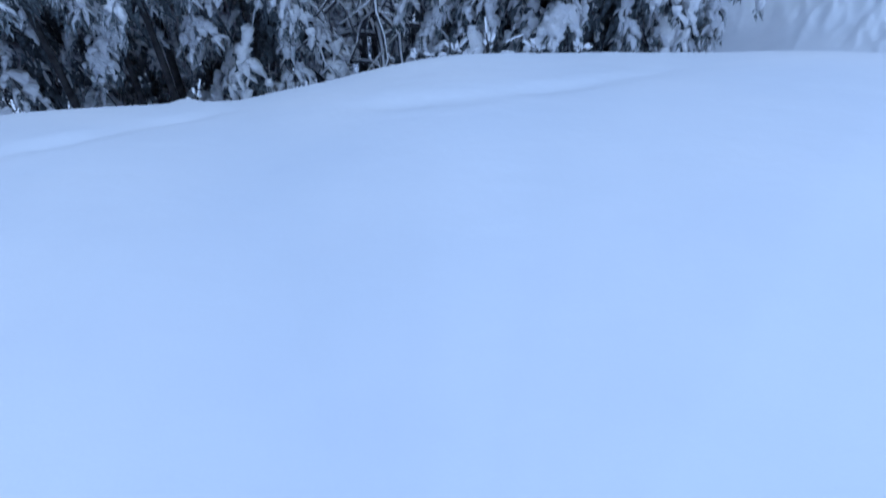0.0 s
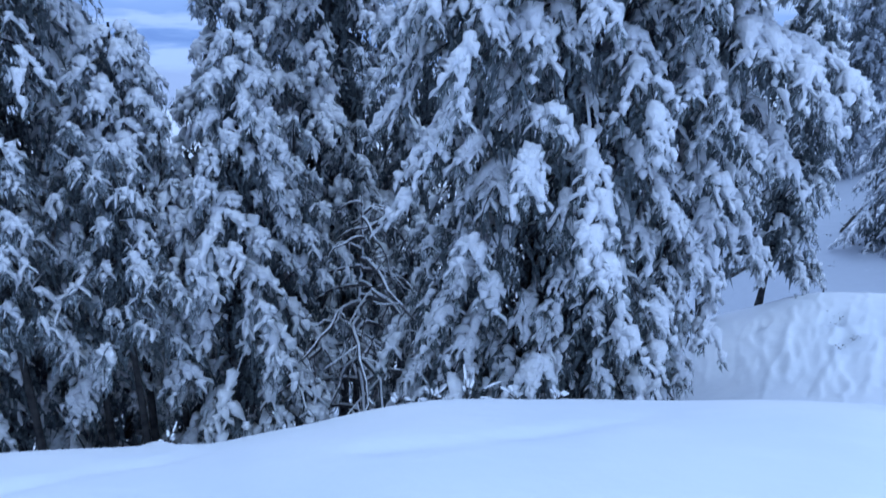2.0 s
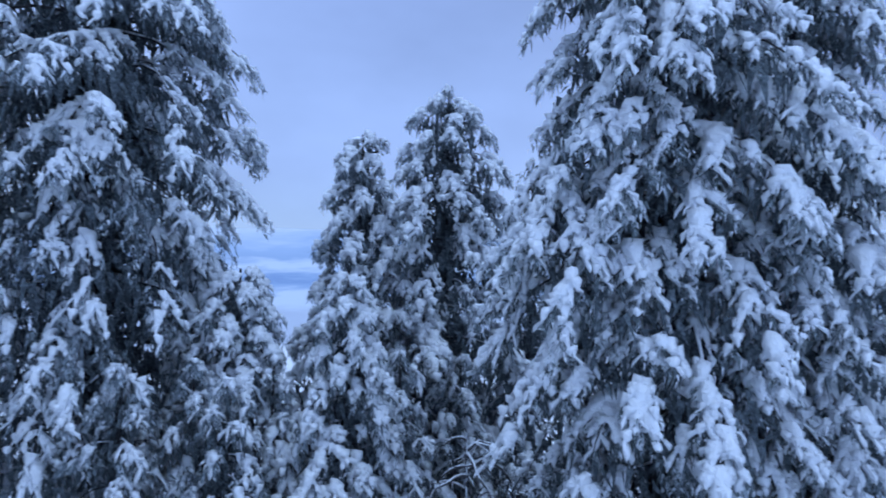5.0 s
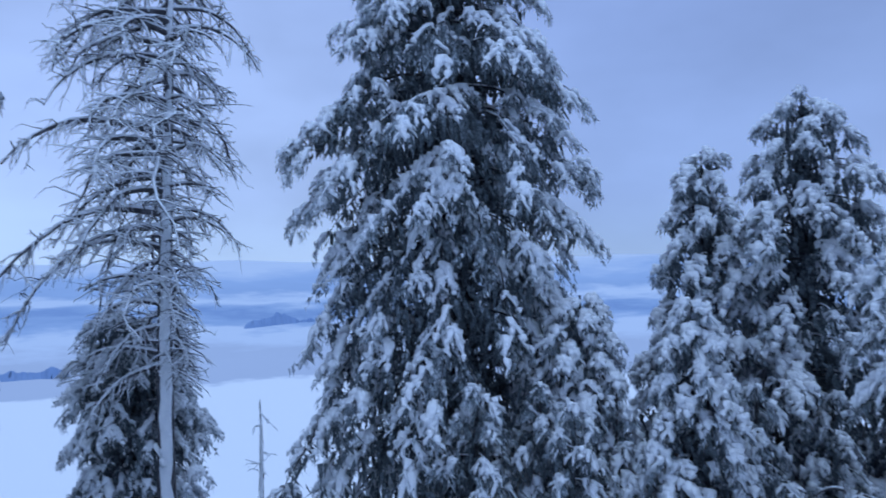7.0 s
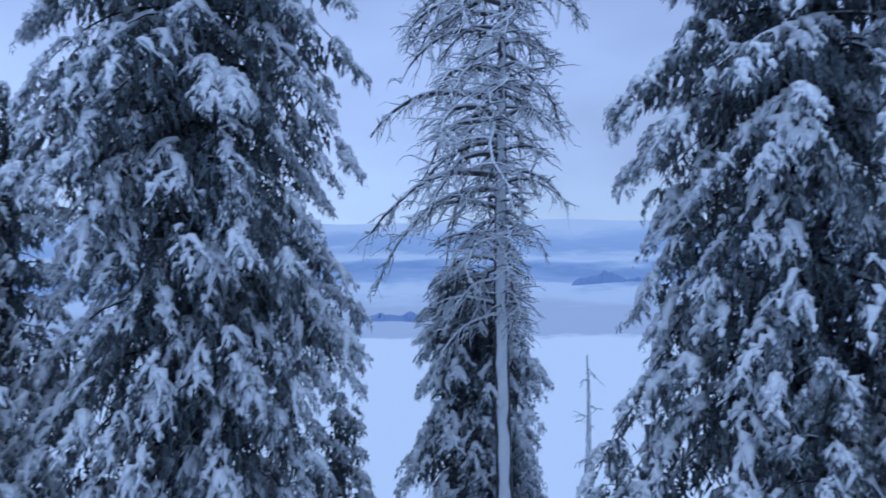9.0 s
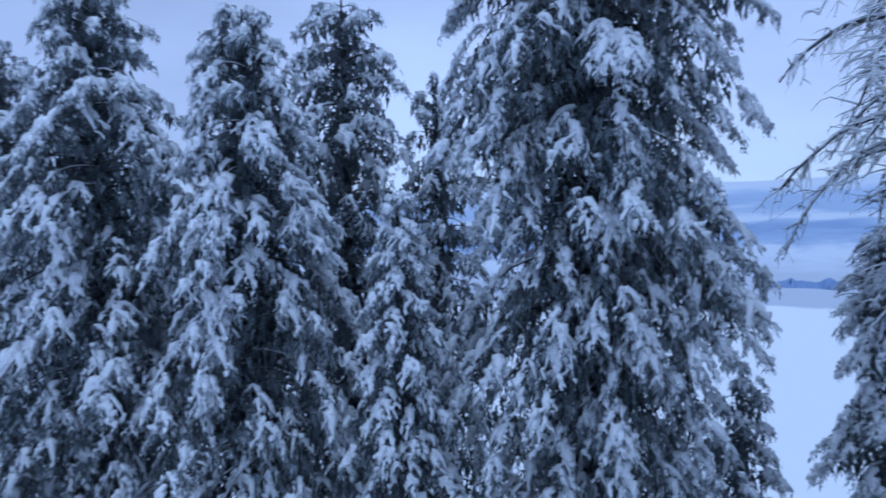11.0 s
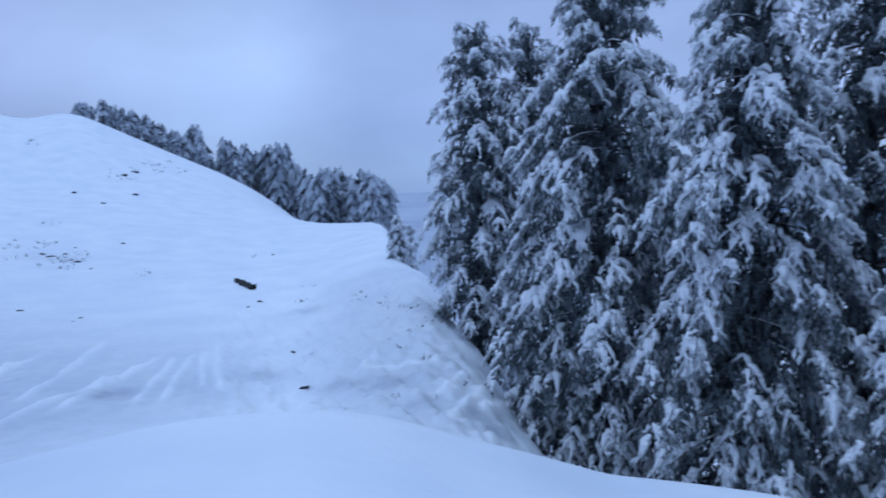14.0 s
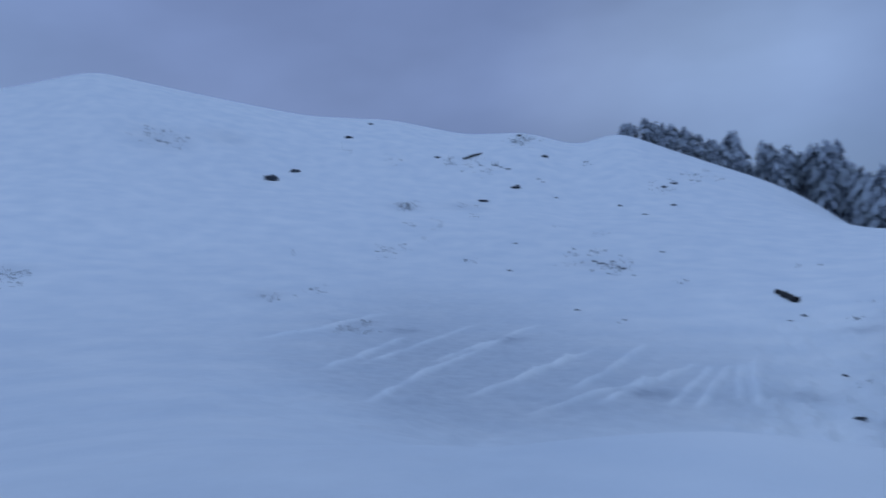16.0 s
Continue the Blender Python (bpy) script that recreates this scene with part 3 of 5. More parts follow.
# the last term paints tree shade onto the slope behind the mound
THIN_AND_SHADE = 0.52 * band(GA, 148, 156, 182, 205) * band(SIGHT, LOWER - 1.8, LOWER + 1.8, UPPER - 3.5, UPPER + 2.2) * band(GRR, 11, 12.5, 60, 90) + 0.26 * band(GA, 150, 178, 225, 240) * band(SIGHT, -32, -26, -7, 1.0) + 0.34 * band(GA, 124, 128, 143, 149) * band(SIGHT, -21, -20, BROW - 0.6, BROW) * band(GRR, 11, 13, 46, 50) + 0.12 * band(GA, 126, 130, 143, 149) * band(GRR, 11, 14, 21, 30) + 0.04 * band(GA, 150, 165, 195, 210) * band(GRR, 40, 60, 100, 140) + 0.2 * band(GA, -45, -40, -22, -18) * band(GRR, 12, 15, 19, 21) + 1.45 * band(GA, -46, -42, -24, -20) * band(GRR, 20.5, 23, 60, 80)
shape_snow()
bump(*pos(24.9, 7.6)[:2], 0.10, 0.22)
bump(*pos(23.6, 7.7)[:2], 0.06, 0.16)


def build_ground():
    na, nr = GZ.shape
    X, Y, _ = pos(GA, GRR)
    v = np.stack([X, Y, GZ], -1).reshape(-1, 3)
    i, j = np.meshgrid(np.arange(na), np.arange(nr - 1), indexing="ij")
    k = (i + 1) % na
    f = np.stack([i * nr + j, i * nr + j + 1, k * nr + j + 1, k * nr + j], -1).reshape(-1, 4)
    v = np.concatenate([v, [[0, 0, 0.0]]])
    c = len(v) - 1
    i = np.arange(na)
    cap = np.stack([np.full(na, c), i * nr, ((i + 1) % na) * nr], -1)
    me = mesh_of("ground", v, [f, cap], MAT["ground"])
    me.attributes.new("thin_and_shade", "FLOAT", "POINT").data.foreach_set("value", np.append(THIN_AND_SHADE.ravel(), 0.0))
    ob = new("ground", me)
    tagged(ob, "deep untouched snow over a steep rolling mountainside", "snow ground", kind="structure")


build_ground()


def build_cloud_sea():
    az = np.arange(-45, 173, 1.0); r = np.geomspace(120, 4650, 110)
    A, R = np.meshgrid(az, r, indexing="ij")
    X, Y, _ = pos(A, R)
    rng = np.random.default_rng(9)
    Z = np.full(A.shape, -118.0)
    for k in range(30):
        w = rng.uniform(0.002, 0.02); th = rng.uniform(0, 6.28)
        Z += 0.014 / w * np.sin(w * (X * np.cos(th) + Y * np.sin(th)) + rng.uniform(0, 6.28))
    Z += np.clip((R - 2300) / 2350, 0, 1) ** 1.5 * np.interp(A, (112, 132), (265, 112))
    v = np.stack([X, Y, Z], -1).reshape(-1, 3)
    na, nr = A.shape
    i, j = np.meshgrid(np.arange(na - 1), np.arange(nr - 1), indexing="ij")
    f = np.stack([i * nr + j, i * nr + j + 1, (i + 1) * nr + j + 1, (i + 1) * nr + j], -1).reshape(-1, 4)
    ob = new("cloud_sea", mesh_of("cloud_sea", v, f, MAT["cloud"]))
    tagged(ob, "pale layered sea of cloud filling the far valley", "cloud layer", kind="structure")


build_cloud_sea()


def ridge(a0, a1, r, low, high, depth, mat, seed, label):
    """A long mountain crest that lifts out of the cloud: a sheet with a front and a back slope."""
    rng = np.random.default_rng(seed)
    n, m = 90, 7
    s = np.linspace(0, 1, n)
    crest = np.zeros(n)
    for k in range(1, 5):
        crest += rng.uniform(-1, 1) / k * np.sin(k * 3.1 * s * 2 + rng.uniform(0, 6))
    crest += np.convolve(rng.normal(0, 0.5, n + 4), np.ones(5) / 5, "valid")
    crest = (0.6 + 0.25 * crest) * np.minimum(1, np.minimum(s, 1 - s) * 6) ** 0.7
    v = []
    for j, t in enumerate(np.linspace(-1, 1, m)):
        az = a0 + (a1 - a0) * s + rng.normal(0, 0.05, n)
        rr = r + depth * t
        el = low + (high - low) * crest * (1 - abs(t)) ** 0.8 - 3.0 * abs(t) ** 3 - 2.5 * np.clip(1 - 9 * np.minimum(s, 1 - s), 0, 1)
        x, y, _ = pos(az, rr)
        v.append(np.stack([x, y, EYE + np.tan(np.radians(el)) * rr], -1))
    v = np.array(v).reshape(-1, 3)
    i, j = np.meshgrid(np.arange(m - 1), np.arange(n - 1), indexing="ij")
    f = np.stack([i * n + j, i * n + j + 1, (i + 1) * n + j + 1, (i + 1) * n + j], -1).reshape(-1, 4)
    tagged(new("mountain_ridge", mesh_of("mountain_ridge", v, f, mat)), label, "mountain ridge", "far mountains", "structure")


ridge(46.0, 53.2, 2000, -3.9, -2.1, 110, MAT["hazy_ridge"], 5, "low mountain crest rising out of cloud, painted haze blue")
ridge(64.2, 71.5, 1150, -6.7, -5.35, 70, MAT["hazy_ridge"], 6, "wooded crest rising out of cloud, painted haze blue")


# ---------------------------------------------------------------- trees
def dome_shapes(n, rng, sides=7):
    """Pads of snow: a rounded top whose rim hangs in uneven lobes; x is the long way."""
    out = []
    for _ in range(n):
        lob = 1 + 0.17 * rng.standard_normal(sides)
        th = np.arange(sides) * 2 * np.pi / sides + rng.uniform(-0.2, 0.2, sides)
        v = [[0, 0, 1.0 + 0.1 * rng.standard_normal()]]
        for rad, z in ((0.62, 0.80), (1.0, 0.12), (0.78, -0.42)):
            rr = rad * (1 + (lob - 1) * rad)
            drop = np.where(rad > 0.9, 0.30, 0.12) * np.abs(rng.standard_normal(sides))
            v += list(np.stack([rr * np.cos(th), rr * np.sin(th), z - drop], -1))
        out.append(np.array(v))
    i = np.arange(sides); k = (i + 1) % sides
    tri = np.stack([np.zeros(sides, int), 1 + i, 1 + k], -1)
    quad = np.concatenate([np.stack([1 + a * sides + i, 1 + (a + 1) * sides + i, 1 + (a + 1) * sides + k, 1 + a * sides + k], -1) for a in (0, 1)])
    return np.array(out), tri, quad


DOMES, DTRI, DQUAD = dome_shapes(14, np.random.default_rng(2))


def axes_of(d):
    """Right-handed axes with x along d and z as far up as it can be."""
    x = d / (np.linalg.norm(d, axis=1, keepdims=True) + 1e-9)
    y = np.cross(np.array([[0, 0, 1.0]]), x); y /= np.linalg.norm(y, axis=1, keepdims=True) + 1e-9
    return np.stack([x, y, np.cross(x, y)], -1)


def pads(p, d, size, rng):
    """Snow pads at places p, lying along d, with half sizes size (n x 3)."""
    shape = DOMES[rng.integers(0, len(DOMES), len(p))]
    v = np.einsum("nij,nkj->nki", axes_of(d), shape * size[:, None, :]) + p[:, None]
    nv = shape.shape[1]
    off = (np.arange(len(p)) * nv)[:, None, None]
    return v.reshape(-1, 3), [(DTRI[None] + off).reshape(-1, 3), (DQUAD[None] + off).reshape(-1, 4)]


def tassels(p, out, length, width, rng, hang=0.85):
    """Hanging needle sprays: narrow tapering blades."""
    n = len(p)
    d0 = out + 0.55 * rng.standard_normal((n, 3)); d0[:, 2] -= 0.3
    d0 /= np.linalg.norm(d0, axis=1, keepdims=True)
    d1 = d0 * (1 - hang) - hang * np.array([[0, 0, 1.0]]) + 0.12 * rng.standard_normal((n, 3))
    d1 /= np.linalg.norm(d1, axis=1, keepdims=True)
    side = np.cross(d0, rng.standard_normal((n, 3))); side /= np.linalg.norm(side, axis=1, keepdims=True) + 1e-9
    L, W = length[:, None], width[:, None]
    v = np.stack([p - side * W * 0.5, p + side * W * 0.5, p + d0 * L * 0.38 + d1 * L * 0.62], 1)
    return v.reshape(-1, 3), [np.array([[0, 1, 2]]) + (np.arange(n) * 3)[:, None]]


def fingers(p, d, length, radius, rng, rings=3, sides=3):
    """Lobes of snow that follow a twig and bow down with it: short lumpy tapering rolls, wider than high."""
    n = len(p)
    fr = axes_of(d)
    t = np.linspace(0, 1, rings)
    path = p[:, None] + d[:, None] * (length[:, None] * (t - 0.25))[..., None]
    path[..., 2] -= (length[:, None] * 0.42 * np.clip(t - 0.2, 0, 1) ** 2)
    prof = np.array([0.6, 1.0, 0.22])
    rr = radius[:, None] * prof * rng.uniform(0.72, 1.3, (n, rings))
    th = np.arange(sides) * 2 * np.pi / sides + rng.uniform(0, 1.5, (n, 1, 1))
    y, z = fr[:, None, None, :, 1], fr[:, None, None, :, 2]
    ring = 1.15 * np.cos(th)[..., None] * y + 0.85 * np.sin(th)[..., None] * z
    v = path[:, :, None] + rr[..., None, None] * ring
    i, j = np.meshgrid(np.arange(rings - 1), np.arange(sides), indexing="ij")
    k = (j + 1) % sides
    f = np.stack([i * sides + j, i * sides + k, (i + 1) * sides + k, (i + 1) * sides + j], -1).reshape(-1, 4)
    return v.reshape(-1, 3), (f[None] + (np.arange(n) * rings * sides)[:, None, None]).reshape(-1, 4)


def dress_far(thing, C, limbs, caps, fans, rng, nb, clump, twigs, blade, hang, cap, dabs, dab, needle, snow):
    """Needles and frost for a tree far off: one sheet a spray."""
    n = len(C)
    out3 = np.stack([C[:, 3], C[:, 4], np.zeros(n)], -1)
    side3 = np.stack([-C[:, 4], C[:, 3], np.zeros(n)], -1)
    tl, tw, tilt, bend, full, along = C[:, 5:11].T
    mid = C[:, :3] - out3 * (0.35 * tl)[:, None]
    mid[:, 2] += 0.35 * tl * tilt
    up3 = np.array([0, 0, 1.0])

    def on_tongue(s, t):
        """Places on each bowed tongue; s runs along it and t across; arrays tongues by samples."""
        w = tw[:, None] * (0.32 + 0.75 * np.sin(np.pi * np.clip(0.10 + 0.78 * s, 0, 1)))
        z = -tl[:, None] * (tilt[:, None] * s + bend[:, None] * s * s) - 0.62 * w * np.abs(t) ** 1.6
        return mid[:, None] + out3[:, None] * (tl[:, None] * (s - 0.10 * s * s))[..., None] + side3[:, None] * (t * w)[..., None] + up3 * z[..., None]

    def sheets(v, rows, cols, keep):
        """Grid quads of the tongues, those kept."""
        i, j = np.meshgrid(np.arange(rows - 1), np.arange(cols - 1), indexing="ij")
        f = np.stack([i * cols + j, (i + 1) * cols + j, (i + 1) * cols + j + 1, i * cols + j + 1], -1).reshape(-1, 4)
        f = f[None] + (np.arange(len(v)) * rows * cols)[:, None, None]
        return v.reshape(-1, 3), f[keep]

    # dense dark underside of each tongue
    S, T = np.meshgrid(np.linspace(0, 0.92, 4), (-0.95, 0.0, 0.95), indexing="ij")
    v = on_tongue(np.tile(S.ravel(), (n, 1)), np.tile(T.ravel(), (n, 1)))
    v[..., 2] -= (0.05 + 0.12 * tw)[:, None]
    v += rng.normal(0, 0.018, v.shape)
    some = (along < 0.9)[:, None] & np.ones((1, 6), bool)
    cv, cf = sheets(v, 4, 3, some)
    # needle sprays along the tongue, hanging from its rim
    m = int(nb * 3)
    s = rng.uniform(0.0, 1.08, (n, m)) ** 0.8
    t = np.clip(np.sign(rng.uniform(-1, 1, (n, m))) * rng.uniform(0.0, 1.0, (n, m)) ** 0.5, -1, 1) * 1.12
    p = on_tongue(s, t)
    p[..., 2] -= rng.uniform(0.0, 1.0, (n, m)) ** 2 * (0.10 + 0.35 * tw[:, None])
    keep = rng.uniform(0, 1, (n, m)) < np.clip(tl / (0.62 * clump / 0.2), 0.45, 1.25)[:, None] * 0.8
    o = (out3[:, None] * (0.25 + 0.6 * s)[..., None] + side3[:, None] * (0.8 * t)[..., None] - 0.25 * up3)[keep]
    p = p[keep]
    v, f = tassels(p, o, rng.uniform(0.10, 0.30, len(p)) * blade, rng.uniform(0.026, 0.06, len(p)) * blade, rng, hang)
    crown = part("crown", mesh_of("crown", v, f, MAT[needle], False), thing, "drooping dark green needle sprays with frost")
    tagged(crown, kind="stuff")
    fv = np.concatenate(fans)
    fv, ff = tassels(fv, 0.3 * rng.standard_normal(fv.shape), rng.uniform(0.3, 0.6, len(fv)), rng.uniform(0.07, 0.15, len(fv)), rng, 0.9)
    cf = [*cf, ff[0] + len(cv)] if isinstance(cf, list) else [cf, ff[0] + len(cv)]
    cv = np.concatenate([cv, fv])
    tagged(part("inner_foliage", mesh_of("inner_foliage", cv, cf, MAT[needle]), crown, "dense dark inner foliage"), kind="stuff")
    if limbs:
        v, f = joined(limbs)
        tagged(part("branchwood", mesh_of("branchwood", v, f, MAT["bark"]), thing, "thin dark boughs"), kind="stuff")
    # snow draped over each tongue: thick along the ridge, ragged at the rim
    rows, cols = 6, 5
    S, T = np.meshgrid(np.linspace(0.0, 1.0, rows), np.linspace(-1, 1, cols), indexing="ij")
    S, T = np.tile(S.ravel(), (n, 1)), np.tile(T.ravel(), (n, 1))
    reach_s, reach_t = (0.40 + 0.62 * full)[:, None], (0.42 + 0.66 * full)[:, None]
    s = S * reach_s * (1 + 0.14 * rng.standard_normal((n, 1)) * T) + rng.normal(0, 0.025, S.shape)
    t = T * reach_t * (1 + rng.normal(0, 0.16, S.shape)) + rng.normal(0, 0.05, S.shape)
    v = on_tongue(s, t)
    rim = np.maximum(np.abs(T), np.where(S > 0.99, 1.0, 0.0)) > 0.9
    thick = cap * (0.03 + tw * (0.12 + 0.34 * full))[:, None] * (1 - 0.9 * T * T) * (1 - 0.8 * np.clip(S - 0.55, 0, 1) ** 1.0) * rng.uniform(0.55, 1.45, S.shape)
    v[..., 2] += np.where(rim, -np.abs(rng.normal(0, 0.055, S.shape)) * dab, thick)
    qi, qj = np.meshgrid(np.arange(rows - 1), np.arange(cols - 1), indexing="ij")
    outer = ((qj == 0) | (qj == cols - 2) | (qi == rows - 2)).ravel()
    gap = 0.02 + np.where(outer, 0.22, 0.05)[None] * (1.35 - full)[:, None]
    laden = full > 0.14
    v, f = sheets(v, rows, cols, (rng.uniform(0, 1, (n, len(outer))) > gap) & laden[:, None])
    f = [f]
    # lobes hanging from the rim, and dabs caught on the needles below it
    m = int(dabs * 3)
    e = rng.uniform(0, 1, (n, m))
    tip = rng.uniform(0, 1, (n, m)) < 0.35
    s = np.where(tip, 1.0, e) * reach_s * rng.uniform(0.75, 1.12, (n, m))
    t = np.where(tip, 2 * e - 1, np.sign(e * 37 % 1 - 0.5)) * reach_t * rng.uniform(0.7, 1.1, (n, m))
    low = rng.uniform(0, 1, (n, m)) < 0.25
    p = on_tongue(s, t)
    p[..., 2] -= np.where(low, rng.uniform(0.05, 0.25, (n, m)), 0.0) * dab
    keep = rng.uniform(0, 1, (n, m)) < (0.25 + 0.75 * full)[:, None]
    d = (out3[:, None] * (0.3 + 0.5 * tip)[..., None] + side3[:, None] * (0.6 * np.sign(t) * ~tip)[..., None] - up3 * rng.uniform(0.5, 1.2, (n, m))[..., None])[keep]
    d /= np.linalg.norm(d, axis=1, keepdims=True)
    p = p[keep]
    fv, ff = fingers(p, d, rng.uniform(0.09, 0.24, len(p)) * dab, rng.uniform(0.028, 0.062, len(p)) * dab, rng)
    f = f + [ff + len(v)]
    v = np.concatenate([v, fv])
    if caps:
        cv, cf = joined(caps)
        f = f + [cf + len(v)]
        v = np.concatenate([v, cv])
    tagged(part("snow_load", mesh_of("snow_load", v, f, MAT[snow]), thing, "clumps of fresh snow"), kind="stuff")


def rolls(path, radius, rng, sides=5):
    """Lumpy rolls of snow lying along many twigs: path n x rings x 3, radius n x rings."""
    n, rings = radius.shape
    d = path[:, -1] - path[:, 0]
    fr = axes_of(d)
    th = np.arange(sides) * 2 * np.pi / sides + rng.uniform(0, 1.2, (n, 1, 1))
    y, z = fr[:, None, None, :, 1], fr[:, None, None, :, 2]
    around = 1.25 * np.cos(th)[..., None] * y + 0.75 * np.sin(th)[..., None] * z
    rr = radius[:, :, None] * rng.uniform(0.78, 1.22, (n, rings, sides))
    v = path[:, :, None] + rr[..., None] * around
    v[..., 2] += 0.85 * radius[:, :, None]
    i, j = np.meshgrid(np.arange(rings - 1), np.arange(sides), indexing="ij")
    k = (j + 1) % sides
    f = np.stack([i * sides + j, i * sides + k, (i + 1) * sides + k, (i + 1) * sides + j], -1).reshape(-1, 4)
    return v.reshape(-1, 3), (f[None] + (np.arange(n) * rings * sides)[:, None, None]).reshape(-1, 4)


def dress_near(thing, boughs, limbs, caps, fans, rng, fine, thick, hang, needle, snow):
    """Needles and snow for a tree close by: boughs carry drooping side boughs, and these carry short sprays."""
    up3 = np.array([0, 0, 1.0])
    O, A, LS, TILT, BEND, FULL, DENSE, spine = [], [], [], [], [], [], [], []
    s7, s5 = np.linspace(0, 1, 7), np.linspace(0, 1, 5)
    for pts, phi, L, u, full, front, heavy in boughs:
        m = int((3.4 if heavy else 2.1 if front else 0.6) * L + 2)
        if heavy:
            # a roll of snow along the whole limb
            w = np.linspace(0.1, 0.98, 5)
            for a, b in zip(w[:-1] - 0.02, w[1:] + 0.02):
                q = np.stack([np.interp(np.linspace(a, b, 5), s7, pts[:, i]) for i in range(3)], -1) + rng.normal(0, 0.02, (5, 3))
                spine.append((q, thick * np.array([0.05, 0.075, 0.07, 0.08, 0.05]) * rng.uniform(0.55, 1.25, 5)))
        q = np.append(rng.uniform(0.22, 0.97, m) ** 0.8, (0.99, 0.97))
        sg = np.append(np.where(np.arange(m) % 2, 1.0, -1.0), (0.4, -0.6))
        for qk, sk in zip(q, sg):
            o = np.array([np.interp(qk, s7, pts[:, i]) for i in range(3)])
            lb = min(0.95, 0.17 + 0.32 * L) * rng.uniform(0.5, 1.05) * (1.14 - 0.58 * qk)
            az = phi + sk * rng.uniform(0.25, 1.25)
            tilt, bend = rng.uniform(0.05, 0.5) + 0.3 * qk * (1 - 0.6 * u), rng.uniform(0.25, 0.8) * (1.25 - 0.6 * u)
            d = np.array([math.cos(az), math.sin(az), 0.0])
            y = np.array([-d[1], d[0], 0.0])
            p5 = o + d * (lb * (s5 - 0.15 * s5 ** 2))[:, None] + y * (lb * rng.normal(0, 0.15) * s5 ** 2)[:, None] - up3 * (lb * (tilt * s5 + bend * s5 ** 2))[:, None]
            f = np.clip((0.95 if rng.uniform() < (max(full, 0.65) if qk > 0.93 else min(1.0, full * 1.12)) else 0.18) + rng.normal(0, 0.12), 0, 1)
            n = max(3, int(lb / (0.108 if front else 0.34) * fine))
            w = np.clip(np.linspace(0.05, 1.0, n) + rng.normal(0, 0.04, n), 0, 1)
            O.append(np.stack([np.interp(w, s5, p5[:, i]) for i in range(3)], -1))
            A.append(az + np.where(np.arange(n) % 2, 1.0, -1.0) * (1.5 - 0.7 * w) * rng.uniform(0.4, 1.3, n))
            LS.append(np.clip((0.14 + 0.12 * lb) * (1.1 - 0.25 * w) * rng.uniform(0.55, 1.3, n), 0.10, 0.32))
            TILT.append((tilt + 2 * bend * w) * 0.22 + rng.uniform(-0.2, 0.35, n))
            BEND.append(rng.uniform(0.1, 0.7, n))
            FULL.append(np.clip((f + rng.normal(0, 0.17, n)) * np.interp(w, (0.6, 1.0), (1.0, 0.72)), 0, 1))
            DENSE.append(np.full(n, 1.0 if front else 0.5))
            if f > (0.3 if front else 0.6):
                spine.append((p5, thick * (0.5 + 0.6 * f) * (0.05 + 0.04 * lb) * np.array([0.7, 1.1, 1.1, 0.6, 0.1]) * rng.uniform(0.5, 1.5, 5)))
    O = np.concatenate(O); A, LS, TILT, BEND, FULL, DENSE = (np.concatenate(x) for x in (A, LS, TILT, BEND, FULL, DENSE))
    n = len(O)
    D = np.stack([np.cos(A), np.sin(A), 0 * A], -1); Y = np.stack([-np.sin(A), np.cos(A), 0 * A], -1)
    curl = rng.normal(0, 0.2, n)

    def on_spray(t):
        """Places along each bowed spray; t is sprays by samples."""
        l = LS[:, None]
        return O[:, None] + D[:, None] * (l * (t - 0.16 * t * t))[..., None] + Y[:, None] * (l * curl[:, None] * t * t)[..., None] - up3 * (l * (TILT[:, None] * t + BEND[:, None] * t * t))[..., None]

    # needle sprays hanging from every twig
    m = 19
    t = rng.uniform(0.0, 0.97, (n, m))
    p = on_spray(t)
    lat = rng.uniform(-1, 1, (n, m)) * (0.04 + 0.28 * LS[:, None] * (1.2 - t))
    p += Y[:, None] * lat[..., None]
    p[..., 2] += -0.45 * np.abs(lat) - rng.uniform(-0.02, 0.13, (n, m))
    # some needle tips prick up through the snow
    prick = rng.uniform(0, 1, (n, m)) < np.where(FULL > 0.5, 0.20, 0.34)[:, None]
    p[..., 2] += np.where(prick, rng.uniform(0.05, 0.13, (n, m)) * thick, 0.0)
    keep = rng.uniform(0, 1, (n, m)) < (np.clip(LS / 0.30, 0.45, 1.0) * (0.4 + 0.6 * DENSE))[:, None]
    o = (D[:, None] * (0.35 + 0.4 * t)[..., None] + Y[:, None] * (2.5 * lat)[..., None] - 0.3 * up3)[keep]
    p = p[keep]
    fringe = (rng.uniform(0, 1, len(p)) < 0.42) & ~prick[keep]
    v, f = tassels(p, o + 0.35 * rng.standard_normal(p.shape), np.where(fringe, rng.uniform(0.14, 0.27, len(p)), rng.uniform(0.08, 0.18, len(p))), np.where(prick[keep], 0.7, 1.1) * rng.uniform(0.026, 0.050, len(p)), rng, np.where(fringe, hang, 0.6)[:, None])
    crown = part("crown", mesh_of("crown", v, f, MAT[needle], False), thing, "drooping dark green needle sprays with frost")
    tagged(crown, kind="stuff")
    fv = np.concatenate(fans)
    fv, ff = tassels(fv, 0.3 * rng.standard_normal(fv.shape), rng.uniform(0.3, 0.6, len(fv)), rng.uniform(0.09, 0.17, len(fv)), rng, 0.9)
    tagged(part("inner_foliage", mesh_of("inner_foliage", fv, ff, MAT["inner"]), crown, "dense dark inner foliage"), kind="stuff")
    if limbs:
        v, f = joined(limbs)
        tagged(part("branchwood", mesh_of("branchwood", v, f, MAT["bark"]), thing, "thin dark boughs"), kind="stuff")
